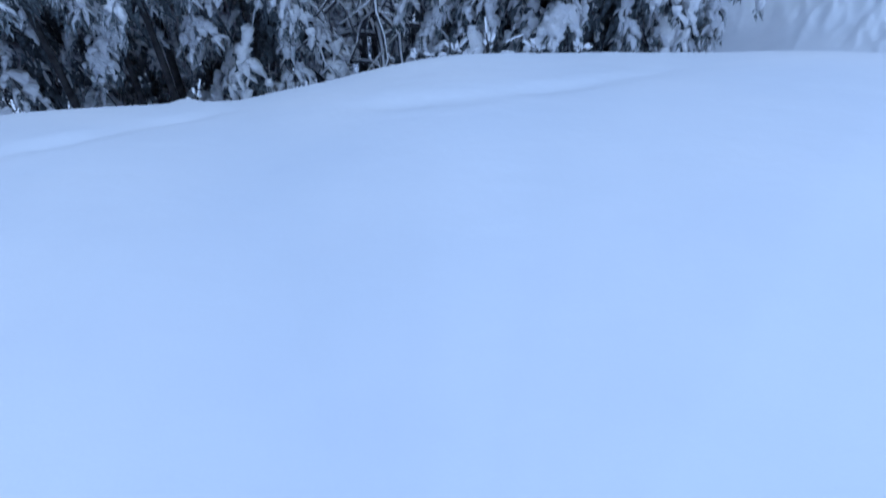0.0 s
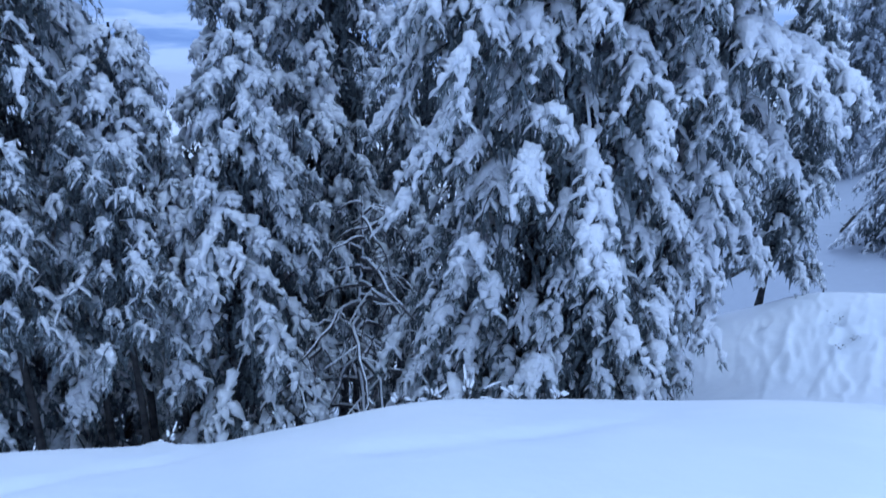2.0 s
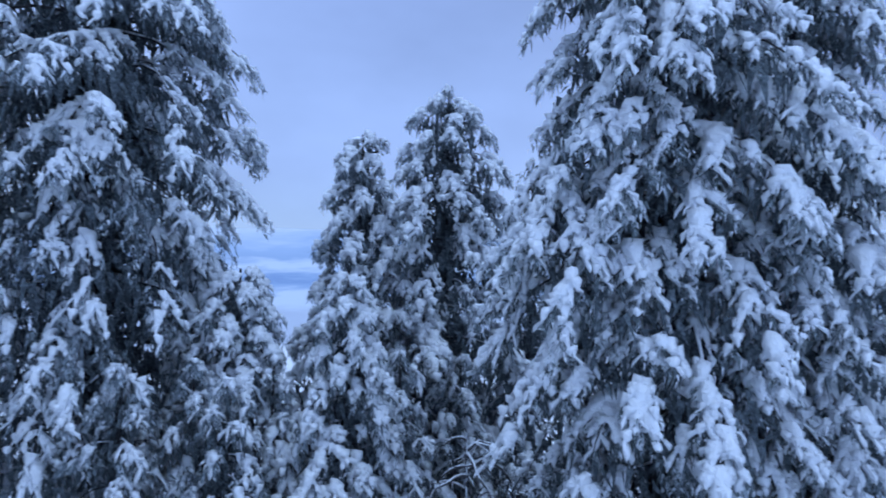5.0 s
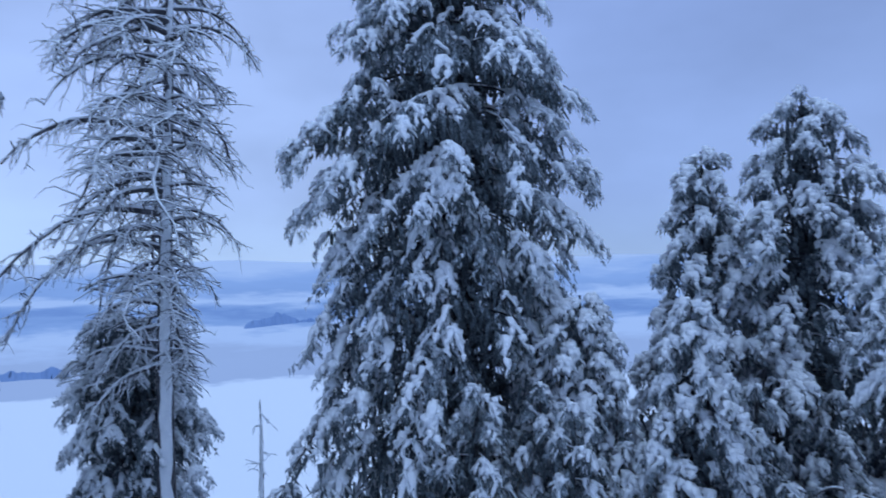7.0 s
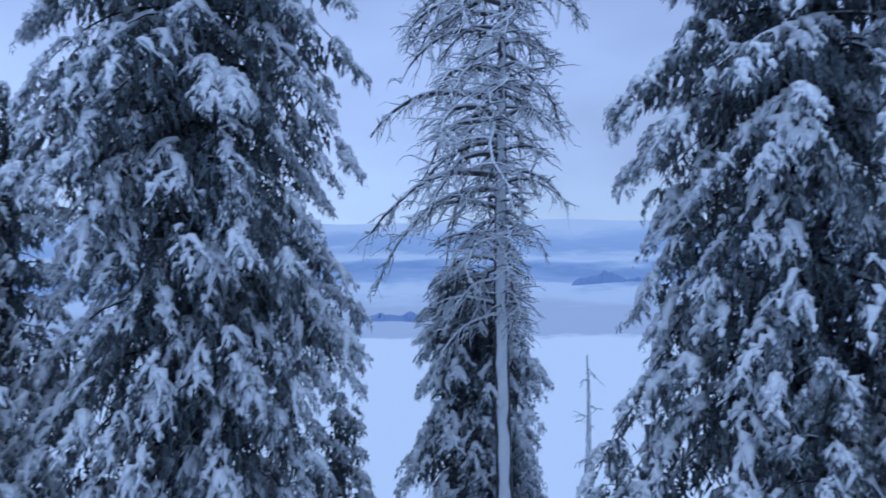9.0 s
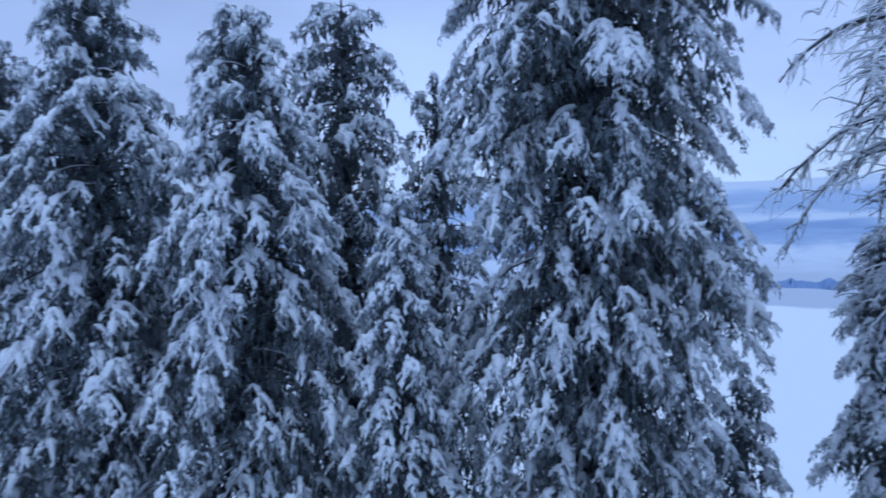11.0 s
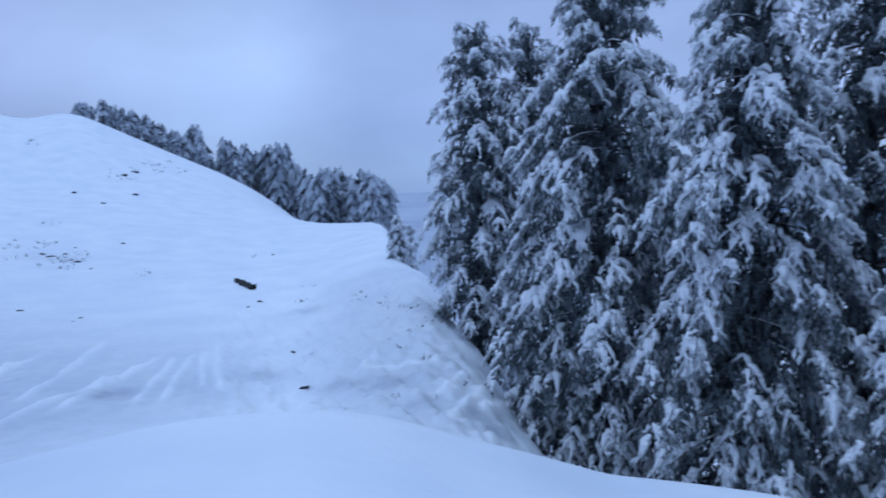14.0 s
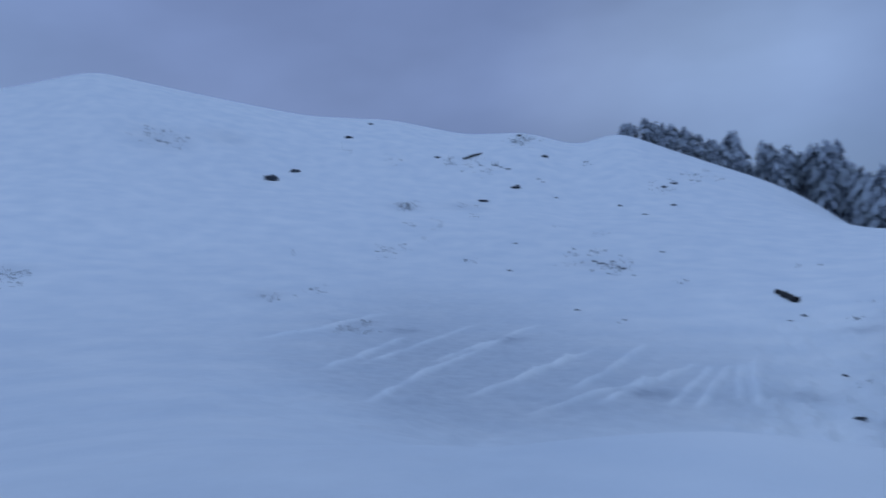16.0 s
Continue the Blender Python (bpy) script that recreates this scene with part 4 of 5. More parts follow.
    # snow: a roll along each laden spray, and fingers of it along the side twigs, bowed down at their ends
    bits = []
    laden = (FULL > 0.30) & (rng.uniform(0, 1, n) < 0.55 + 0.45 * DENSE)
    rings = (-0.04, 0.33, 0.68, 0.86) if fine > 0.9 else (-0.04, 0.5, 0.88)
    t = np.tile(np.array(rings), (n, 1))
    rad = (thick * (0.040 + 0.12 * LS) * (0.4 + 0.65 * FULL))[:, None] * np.array((0.8, 1.2, 1.12, 0.3) if fine > 0.9 else (0.85, 1.25, 0.4)) * rng.uniform(0.62, 1.4, (n, len(rings)))
    bits.append(rolls(on_spray(t)[laden], rad[laden], rng, 4 if fine > 0.95 else 3))
    m = 2
    j = np.arange(m)[None]
    t0 = rng.uniform(0.3, 0.9, (n, m))
    keep = (laden & (DENSE > 0.6))[:, None] & (rng.uniform(0, 1, (n, m)) < (2.6 * LS * (0.35 + 0.6 * FULL))[:, None])
    base = on_spray(t0)[keep]
    sg = np.where((j + np.arange(n)[:, None]) % 2, 1.0, -1.0)
    fd = (D[:, None] * rng.uniform(0.3, 0.9, (n, m))[..., None] + Y[:, None] * (sg * rng.uniform(0.5, 1.0, (n, m)))[..., None] - up3 * (0.25 + 0.5 * TILT[:, None] + BEND[:, None] * t0 * 0.8)[..., None])[keep]
    fl = (rng.uniform(0.10, 0.20, (n, m)))[keep]
    w = np.array([0.0, 0.75, 1.0])
    path = base[:, None] + fd[:, None] * (fl[:, None] * w)[..., None] - up3 * (fl[:, None] * 0.45 * w ** 2)[..., None]
    rad = thick * rng.uniform(0.032, 0.058, (len(fl), 1)) * np.array([0.8, 1.0, 0.12]) * rng.uniform(0.75, 1.25, (len(fl), 3))
    bits.append(rolls(path, rad, rng, 3))
    if spine:
        bits.append(rolls(np.array([p for p, _ in spine]), np.array([r for _, r in spine]), rng, 5 if fine > 1.05 else 4))
    # slivers caught on the needle ends
    m = 4
    t = rng.uniform(0.0, 1.1, (n, m))
    p = on_spray(t)
    lat = rng.uniform(-1, 1, (n, m)) * 0.12
    p += Y[:, None] * lat[..., None]
    p[..., 2] -= 0.5 * np.abs(lat) + rng.uniform(0.0, 0.16, (n, m))
    keep = rng.uniform(0, 1, (n, m)) < ((0.24 + 0.42 * FULL) * DENSE)[:, None]
    p = p[keep]
    fv, ff = tassels(p, 0.5 * rng.standard_normal(p.shape), rng.uniform(0.07, 0.18, len(p)), rng.uniform(0.026, 0.052, len(p)), rng, hang)
    v, f = joined(bits + caps)
    tagged(part("snow_load", mesh_of("snow_load", np.concatenate([v, fv]), [f, ff[0] + len(v)], MAT[snow]), thing, "clumps of fresh snow"), kind="stuff")


def conifer(az, r, top, width, taper=0.5, branches=95, twigs=1.0, bare=0.06, load=0.6, seed=1, name="snowy_conifer", label="tall snow-laden conifer with drooping dark green boughs", lean=(0.0, 0.0), needle="needles", power=0.8, blade=1.0, trunk=None, droop=0.5, group="snowy conifers", nb=6, clump=0.205, dabs=1, dab=1.0, cap=1.1, foot=1.0, spread=0.30, hang=0.85, snow="snow", far=False, fine=1.0, thick=1.0, arms=()):
    """A deodar-like tree: top is the slope of the sight line to its tip, width its greatest half width in metres."""
    rng = np.random.default_rng(seed)
    x0, y0, _ = pos(az, r)
    zb = height(az, r) - 0.15
    H = EYE + math.tan(radians(top)) * r - zb
    thing = new(name)
    thing.location = (x0, y0, zb)
    tagged(thing, label, "conifer tree", group)
    rt = trunk or 0.018 * H
    axis = lambda u: np.stack([lean[0] * u ** 1.5 + 0.04 * np.sin(u * 7), lean[1] * u ** 1.5 + 0.04 * np.cos(u * 6), u * H], -1)
    us = np.linspace(0, 0.99, 16)
    rad = rt * (1 - us) ** 0.8 + 0.02; rad[0] *= 1.35
    v, f = tube(axis(us), rad, 10)
    part("trunk", mesh_of("trunk", v, f, MAT["bark"]), thing, "dark rough bark")
    limbs, caps, C, fans, boughs = [], [], [], [], []
    ph = rng.uniform(0, 6.28, 6)
    for k in range(branches + len(arms)):
        u = bare + (0.985 - bare) * ((k % branches + rng.uniform(0, 1)) / branches) ** 0.85
        phi = k * 2.39996 + rng.uniform(-0.4, 0.4)
        # bundles of boughs stand out here and fall back there
        lump = 1 + 0.11 * math.sin(u * 23 + 2 * math.sin(phi + ph[0]) + ph[1]) + 0.09 * math.sin(2 * phi + u * 17 + ph[2]) + 0.08 * math.sin(3 * phi - u * 41 + ph[3])
        R = width * min(1.0, ((1 - u) / (1 - taper)) ** power) * lump * (foot + (1 - foot) * min(1.0, u / 0.55))
        L = max(0.5 if far else 0.22, R * rng.uniform(0.84, 1.06))
        a0 = math.radians(26 * u - 4 + rng.uniform(-9, 9) + (0 if far else 120 * max(0.0, u - 0.85))) if u < 0.95 or not far else math.radians(45)
        s = np.linspace(0, 1, 7)
        dr = droop * rng.uniform(0.7, 1.25) * (1.2 - (0.5 if far else 0.3) * u)
        c, sn = math.cos(phi), math.sin(phi)
        if k >= branches:
            # a long heavy bough: slope of the sight line to its tip, turn from square to the sight line, length, droop
            tip, turn, L, dr = arms[k - branches]
            phi, a0 = radians(az + turn), 0.12
            c, sn = math.cos(phi), math.sin(phi)
            u = (EYE + math.tan(radians(tip)) * r + L * (dr - 0.12) - zb) / H
        base = axis(np.array([u]))[0]
        sway = 0.09 * L * np.sin(s * 3 + rng.uniform(0, 6))
        reach = L * (s - 0.12 * s ** 3)
        pts = np.stack([base[0] + c * reach - sn * sway, base[1] + sn * reach + c * sway, base[2] + L * (math.tan(a0) * s - dr * s ** 2.1)], -1)
        br = (0.012 + 0.008 * L) * (1 - 0.85 * s)
        if L > 0.6:
            limbs.append(tube(pts, br, 4))
            up = pts.copy(); up[:, 2] += br * 0.9
            if rng.uniform() < (0.04 if far else 0.5):
                caps.append(tube(up[:5], br[:5] * 0.9 + 0.006, 4))
        # shaded needle mass close about the inner bough
        k2 = int(7 * L + 3) if far else int(48 * max(0.0, L - 0.3)) + 3
        g = rng.uniform(0.0, 0.9, k2) ** (1.0 if far else 1.4)
        core = np.stack([np.interp(g, s, pts[:, i]) for i in range(3)], -1)
        off = rng.uniform(-1, 1, k2) * (0.08 + 0.26 * L * np.sin(np.pi * np.clip(g * 0.9 + 0.1, 0, 1)))
        core += np.array([-sn, c, 0.0]) * off[:, None] - np.array([0, 0, 1.0]) * (0.12 + 0.55 * np.abs(off) + rng.uniform(0, 0.25, k2))[:, None]
        fans.append(core)
        bough_load = np.clip(load + 0.14 + rng.normal(0, spread), 0.0, 1.0)
        if not far:
            # low boughs are sheltered by those above
            bough_load = bough_load * min(1.0, 0.3 + 2.1 * u) if k < branches else 0.95
            # boughs behind the trunk, deep in the dell or high overhead stay plainer
            slope = math.degrees(math.atan2(zb + base[2] - 0.5 * dr * L - EYE, r))
            boughs.append((pts, phi, L, u, bough_load, c * x0 + sn * y0 < 0.2 * r and (-36 if az < 40 else -26) < slope < 32, k >= branches))
            continue
        # side sprays fan out from the bough in bowed tongues; snow lies on a bough more or less as a whole
        side = np.array([-sn, c, 0.0])
        size = clump / 0.2 * min(1.0, 0.5 + L / 3.2)
        n = int(max(3, twigs * (4.2 * L + 1.5) / size ** 1.3))
        q = np.append(rng.uniform(0.05, 1, n - 1) ** 0.8, 0.97)
        lat = rng.uniform(-1, 1, n) * (0.05 + 0.36 * L * np.clip(1.08 - q, 0, 1) * np.minimum(q * 3, 1)); lat[-1] = 0
        mid = np.stack([np.interp(q, s, pts[:, i]) for i in range(3)], -1) + lat[:, None] * side
        mid[:, 2] -= 0.45 * np.abs(lat) + np.abs(rng.normal(0, 0.09, n)) * min(L, 1.5)
        turn = phi + np.sign(lat) * np.minimum(np.abs(lat) / (0.15 + 0.22 * L), 1) * rng.uniform(0.2, 1.0, n) + rng.normal(0, 0.2, n)
        tl = size * rng.uniform(0.42, 0.86, n) * (0.75 + 0.35 * q)
        full = np.clip(np.where(rng.uniform(0, 1, n) < bough_load, 0.82, 0.16) + rng.normal(0, 0.11, n), 0.0, 1.0)
        tilt = rng.uniform(0.05, 0.35, n) + (0.25 + droop * 0.5) * q - 0.5 * max(0.0, u - 0.8)
        C.append(np.stack([mid[:, 0], mid[:, 1], mid[:, 2], np.cos(turn), np.sin(turn), tl, tl * rng.uniform(0.26, 0.42, n), tilt, rng.uniform(0.25, 0.7, n), full, q], -1))
    if far:
        dress_far(thing, np.concatenate(C), limbs, caps, fans, rng, nb, clump, twigs, blade, hang, cap, dabs, dab, needle, snow)
    else:
        dress_near(thing, boughs, limbs, caps, fans, rng, fine, thick, hang, needle, snow)
    return thing


def bare_tree(az, r, top, limbs, reach, first=0.35, seed=1, trunk=0.25, name="dead_tree", label="dead grey conifer with bare arching limbs under snow", lefty=0.0, twigs=9, arch=0.55, category="dead tree", powder=1.0):
    """A tree without needles: every main limb is a part, with its snow."""
    rng = np.random.default_rng(seed)
    x0, y0, _ = pos(az, r)
    zb = height(az, r) - 0.15
    H = EYE + math.tan(radians(top)) * r - zb
    thing = new(name)
    thing.location = (x0, y0, zb)
    tagged(thing, label, category)
    us = np.linspace(0, 1, 60)
    ax = np.stack([0.05 * np.sin(us * 9), 0.05 * np.cos(us * 8), us * H], -1)
    rad = trunk * (1 - us) ** 0.75 + 0.015; rad[0] *= 1.3
    v, f = tube(ax, rad, 10)
    trunk_ob = part("trunk", mesh_of("trunk", v, f, MAT["dead_wood"]), thing, "weathered grey trunk")
    # snow driven against the trunk
    keep = us > 0.02
    cv, cf = tube(ax[keep] + np.array([[0.0, 0, 0]]) - np.array([[x0, y0, 0]]) / r * (rad[keep] * 0.5)[:, None] + rng.normal(0, 0.012, (keep.sum(), 3)), rad[keep] * rng.uniform(0.72, 0.86, keep.sum()) * np.interp(us[keep], (0.02, 0.08, 0.5, 1.0), (0.03, 0.85, 1.0, 1.0)), 8)
    part("plastered_snow", mesh_of("plastered_snow", cv, cf, MAT["snow"]), trunk_ob, "snow driven onto the bark")
    left = np.array([-math.cos(radians(az)), -math.sin(radians(az))])
    for k in range(limbs):
        u = first + (0.985 - first) * (k + rng.uniform(0, 1)) / limbs
        phi = k * 2.39996 + rng.uniform(-0.9, 0.9)
        c, sn = math.cos(phi), math.sin(phi)
        bias = 1 + lefty * (c * left[0] + sn * left[1])
        bias = max(0.35, bias - 1.1 * lefty * max(0.0, 0.72 - u) / 0.3 * (1 if bias < 1 else 0))
        L = max(0.4, reach * bias * (0.3 + 0.7 * min(1, (1 - u) / 0.22)) * min(1.0, 0.62 + 2.2 * (u - first)) * rng.uniform(0.55, 1.1))
        s = np.linspace(0, 1, 10)
        a0 = rng.uniform(-0.15, 0.4)
        bend = arch * rng.uniform(0.7, 1.5)
        base = np.array([0.05 * math.sin(u * 9), 0.05 * math.cos(u * 8), u * H])
        wob = (0.10 * L * np.sin(s * 6 + rng.uniform(0, 6)) + 0.03 * L * np.sin(s * 17 + rng.uniform(0, 6))) * s
        pts = np.stack([base[0] + c * L * (s - 0.15 * s ** 3) - sn * wob, base[1] + sn * L * (s - 0.15 * s ** 3) + c * wob, base[2] + L * (a0 * s - bend * s ** 2.3)], -1)
        lr = (0.030 + 0.014 * L) * (1 - 0.75 * s)
        wood, snow = [tube(pts, lr, 5)], []
        up = pts.copy(); up[:, 2] += lr * 0.85
        snow.append(tube(up, powder * (lr * 0.95 + 0.018 * (1 - 0.6 * s)), 5))
        for j in range(int(twigs * L / 2.2) + 3):
            q = rng.uniform(0.2, 1.0)
            o = np.array([np.interp(q, s, pts[:, i]) for i in range(3)])
            sg = rng.choice((-1, 1))
            tl = rng.uniform(0.18, 0.24 * L * (1.15 - q) + 0.50)
            d = np.array([c * 0.4 - sn * 0.85 * sg, sn * 0.4 + c * 0.85 * sg, rng.uniform(-0.7, 0.3)]) + rng.normal(0, 0.28, 3)
            w = np.linspace(0, 1, 5)
            tp = o + d * tl * w[:, None] + np.array([0, 0, -1]) * (tl * rng.uniform(0.0, 0.55) * w ** 2)[:, None] + rng.normal(0, 0.03, (5, 3)) * w[:, None]
            tr = (0.013 + 0.010 * tl) * (1 - 0.7 * w)
            wood.append(tube(tp, tr, 3))
            tu = tp.copy(); tu[:, 2] += tr * 0.9
            if rng.uniform() < 0.8 * powder:
                snow.append(tube(tu, tr * 1.05 + 0.009, 3))
            for i in range(2):
                h = rng.uniform(0.3, 1.0)
                o2 = np.array([np.interp(h, w, tp[:, a]) for a in range(3)])
                d2 = d * 0.5 + rng.normal(0, 0.5, 3); d2[2] -= 0.5
                sl = tl * rng.uniform(0.2, 0.5)
                w3 = np.linspace(0, 1, 3)
                t3 = o2 + d2 * sl * w3[:, None]; t3[:, 2] -= 0.2 * sl * w3 ** 2
                wood.append(tube(t3, 0.007 * (1.2 - w3), 3))
                if rng.uniform() < 0.7 * powder:
                    t4 = t3.copy(); t4[:, 2] += 0.012
                    snow.append(tube(t4, 0.017 * (1.2 - w3), 3))
        v, f = joined(wood)
        limb = part("limb", mesh_of("limb", v, f, MAT["dead_wood"]), thing)
        v, f = joined(snow)
        tagged(part("limb_snow", mesh_of("limb_snow", v, f, MAT["limb_snow"]), limb, "snow lying along the limb"), kind="stuff")
    return thing


# straight ahead: the dense stand beyond the snow bank
conifer(-9.5, 13, 33, 3.1, taper=0.66, branches=135, load=0.86, seed=11, bare=0.16, spread=0.5, hang=0.9, droop=0.75, power=0.7, thick=1.2, fine=1.2)
conifer(-18.6, 14.5, 28, 2.3, taper=0.55, branches=92, load=0.86, seed=12, bare=0.35, spread=0.30, hang=0.9, droop=0.85, power=0.5, thick=1.18, fine=1.1, label="tall conifer whose long boughs hang low with thick snow", arms=((3.0, -25, 2.7, 0.5), (-3.5, -12, 3.5, 0.4), (-4.5, -30, 3.2, 0.55), (-9.0, -30, 2.6, 0.7), (5.5, -45, 2.2, 0.6)))
for a, d, tp, wd, sd in ((-3.6, 12.6, -11, 1.35, 26), (-13.3, 12.0, -10, 1.2, 27), (-19.0, 13.2, -10, 1.2, 28)):
    conifer(a, d, tp, wd, taper=0.4, branches=52, load=0.68, seed=sd, bare=0.12, name="young_conifer", label="small conifer bowed under thick snow", droop=0.85, power=0.6, thick=0.95, fine=1.2)
conifer(-27.7, 21, 7.3, 1.2, taper=0.55, branches=72, bare=0.17, load=0.30, trunk=0.07, seed=13, name="young_conifer", label="young frosted conifer with a bare dark trunk foot", power=0.5, droop=0.6)
conifer(-23.6, 19.5, 0.4, 1.0, taper=0.5, branches=44, bare=0.42, load=0.6, seed=20, name="slim_conifer", label="slim conifer with a bare dark trunk in the shade", trunk=0.13, power=0.6, droop=0.7)
conifer(8.0, 20, 14.0, 2.9, taper=0.6, branches=100, load=0.86, spread=0.35, seed=14, needle="frosted_needles", trunk=0.15, thick=1.3, bare=0.27, power=0.5, droop=0.65)
conifer(15.2, 19.5, 10.2, 2.3, taper=0.55, branches=100, load=0.9, spread=0.3, seed=15, needle="frosted_needles", trunk=0.14, thick=1.3, bare=0.15, power=0.5, droop=0.6)
conifer(16.3, 14, -1.4, 1.8, taper=0.4, branches=76, load=0.95, spread=0.15, seed=16, needle="frosted_needles", trunk=0.07, thick=1.3, bare=0.2, name="young_conifer", label="small conifer bowed under thick snow", droop=0.85, power=0.6)
conifer(1.0, 20, -1, 2.4, taper=0.5, branches=54, load=0.25, seed=17, needle="frosted_needles", bare=0.3, power=0.6, fine=0.8)
conifer(25.0, 15, -1, 2.2, taper=0.5, branches=72, load=0.95, spread=0.15, seed=18, needle="frosted_needles", trunk=0.08, thick=1.3, bare=0.42, power=0.6, droop=0.8)
conifer(28.5, 20, -5, 2.2, taper=0.5, branches=54, load=0.85, spread=0.2, seed=19, needle="frosted_needles", trunk=0.12, thick=1.3, bare=0.22, power=0.6, droop=0.7, fine=0.8)
# low dark trees that close the stand behind
for a, d, tp, wd, sd in ((32.0, 18.5, -15, 1.7, 71), (26.8, 19.0, -16, 1.7, 72), (21.2, 18.0, -15, 1.6, 73), (17.6, 18.5, -17, 1.5, 74), (5.2, 23.5, -11, 2.2, 75), (2.2, 18.0, -15, 1.3, 76)):
    conifer(a, d, tp, wd, taper=0.25, branches=46, bare=0.03, load=0.2, seed=sd, trunk=0.08, name="young_conifer", label="low dark conifer in the shade of the stand", needle="frosted_needles", power=0.6, droop=0.8, fine=0.75)
# slim trunks in the shade of the stand
for a, d, tp, wd, sd, tk in ((25.7, 13.2, -10, 1.1, 41, 0.065), (22.3, 14.5, -9, 1.0, 42, 0.065), (28.4, 14.0, -8, 1.1, 43, 0.06), (11.9, 14.5, -8, 1.2, 44, 0.11), (9.8, 19.0, -8, 1.1, 45, 0.14), (8.1, 19.6, -8, 1.0, 47, 0.13), (6.8, 18.0, -8, 1.2, 46, 0.14), (33.6, 13.5, -8, 1.2, 48, 0.07)):
    conifer(a, d, tp, wd, taper=0.6, branches=24, bare=0.54, load=0.12, seed=sd, trunk=tk, needle="frosted_needles", name="slim_conifer", label="slim conifer with a bare dark trunk in the shade", power=0.6, droop=0.7, fine=0.8)
# beside them: the great tree
conifer(35.5, 17, 31, 3.95, taper=0.74, foot=0.95, branches=180, spread=0.38, load=0.46, seed=21, needle="frosted_needles", bare=0.14, droop=0.72, power=0.62, thick=1.08, label="huge old conifer with drooping frosted boughs and patches of snow", arms=((-12.0, -20, 4.3, 1.0), (-18.0, -37, 4.4, 0.95), (-14.0, -42, 5.3, 0.8), (-7.0, -30, 4.0, 0.9), (-20.0, -55, 4.2, 0.9), (8.0, -10, 3.8, 0.45), (3.0, -14, 4.0, 0.5)))
# under the dead tree
conifer(60.3, 22, -2.0, 2.1, taper=0.86, branches=165, load=0.40, seed=23, needle="frosted_needles", power=0.3, droop=0.8)
conifer(48.9, 24, -15.5, 1.5, taper=0.3, branches=36, load=0.5, seed=24, needle="frosted_needles", power=0.6, fine=0.8)
conifer(72.0, 21, -12, 2.0, taper=0.3, branches=43, load=0.5, seed=25, needle="frosted_needles", power=0.6, fine=0.8)
conifer(83.2, 18.5, 31, 3.9, arms=((-5.5, -8, 4.8, 0.35), (-7.5, -20, 4.6, 0.45), (-9.0, -2, 4.5, 0.6), (-2.5, -15, 4.3, 0.5)), taper=0.85, foot=0.9, branches=205, load=0.60, seed=31, needle="frosted_needles", droop=0.78, power=0.46, thick=1.12, fine=0.92)
conifer(99.4, 17, 2.3, 1.6, taper=0.35, branches=72, load=0.75, seed=32, needle="frosted_needles", name="young_conifer", label="slender young conifer thick with snow", power=0.6, droop=0.75)
conifer(95.8, 25, 11.5, 2.6, taper=0.5, branches=90, load=0.30, seed=33, needle="frosted_needles", power=0.6, fine=0.8, thick=1.15)
conifer(103.4, 25, 17.6, 3.5, taper=0.55, branches=105, load=0.60, seed=34, needle="frosted_needles", droop=0.6, power=0.4, fine=0.75, thick=1.2)
conifer(111.3, 20, 16.6, 4.3, taper=0.1, branches=140, load=0.70, seed=35, needle="frosted_needles", droop=0.75, power=0.5, thick=1.2, fine=0.88)
conifer(122.2, 23.5, 17.5, 4.5, taper=0.4, branches=140, load=0.60, seed=36, needle="frosted_needles", droop=0.65, power=0.45, thick=1.2, fine=0.86)
conifer(132.4, 31, 13.2, 2.9, taper=0.5, branches=95, load=0.52, seed=37, needle="frosted_needles", droop=0.55, power=0.4, fine=0.8, thick=1.25)
conifer(128.1, 32, 13.3, 2.7, taper=0.5, branches=95, load=0.52, seed=38, needle="frosted_needles", droop=0.55, power=0.4, fine=0.8, thick=1.25)
conifer(139.4, 52, -2.0, 0.75, taper=0.6, branches=30, load=0.5, seed=39, name="sapling", label="small frosted conifer sapling on the snow slope", needle="hazed_needles", fine=0.6, thick=1.2)
conifer(138.3, 53, -2.9, 0.4, taper=0.6, branches=16, load=0.5, seed=40, name="sapling", label="small frosted conifer sapling on the snow slope", needle="hazed_needles", fine=0.6, thick=1.2)
# trees up the slope, with mist put into their colours
conifer(-35.6, 36, 3.0, 2.1, taper=0.6, branches=110, load=0.12, droop=0.8, seed=51, needle="hazed_needles", name="distant_conifer", label="frosted conifer up the slope, mist put into its colours", power=0.6, group="trees on the slope", fine=0.9, thick=0.9)
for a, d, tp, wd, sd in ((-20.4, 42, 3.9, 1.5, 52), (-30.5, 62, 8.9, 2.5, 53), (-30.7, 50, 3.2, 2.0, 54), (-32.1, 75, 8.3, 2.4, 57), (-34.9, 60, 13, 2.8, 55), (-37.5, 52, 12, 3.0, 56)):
    conifer(a, d, tp, wd, taper=0.5, branches=60, load=0.34, seed=sd, snow="hazed_rime", needle="hazed_needles", name="distant_conifer", label="frosted conifer up the slope, mist put into its colours", power=0.6, group="trees on the slope", fine=0.5, thick=1.7)
bare_tree(58.2, 20, 33, 126, 3.6, first=0.40, seed=61, trunk=0.28, lefty=0.28, twigs=21, arch=0.5, powder=0.8)
bare_tree(51.3, 28, -9.2, 14, 0.35, first=0.3, seed=62, trunk=0.23, name="snag", label="thin broken dead trunk with short stubs", twigs=0)
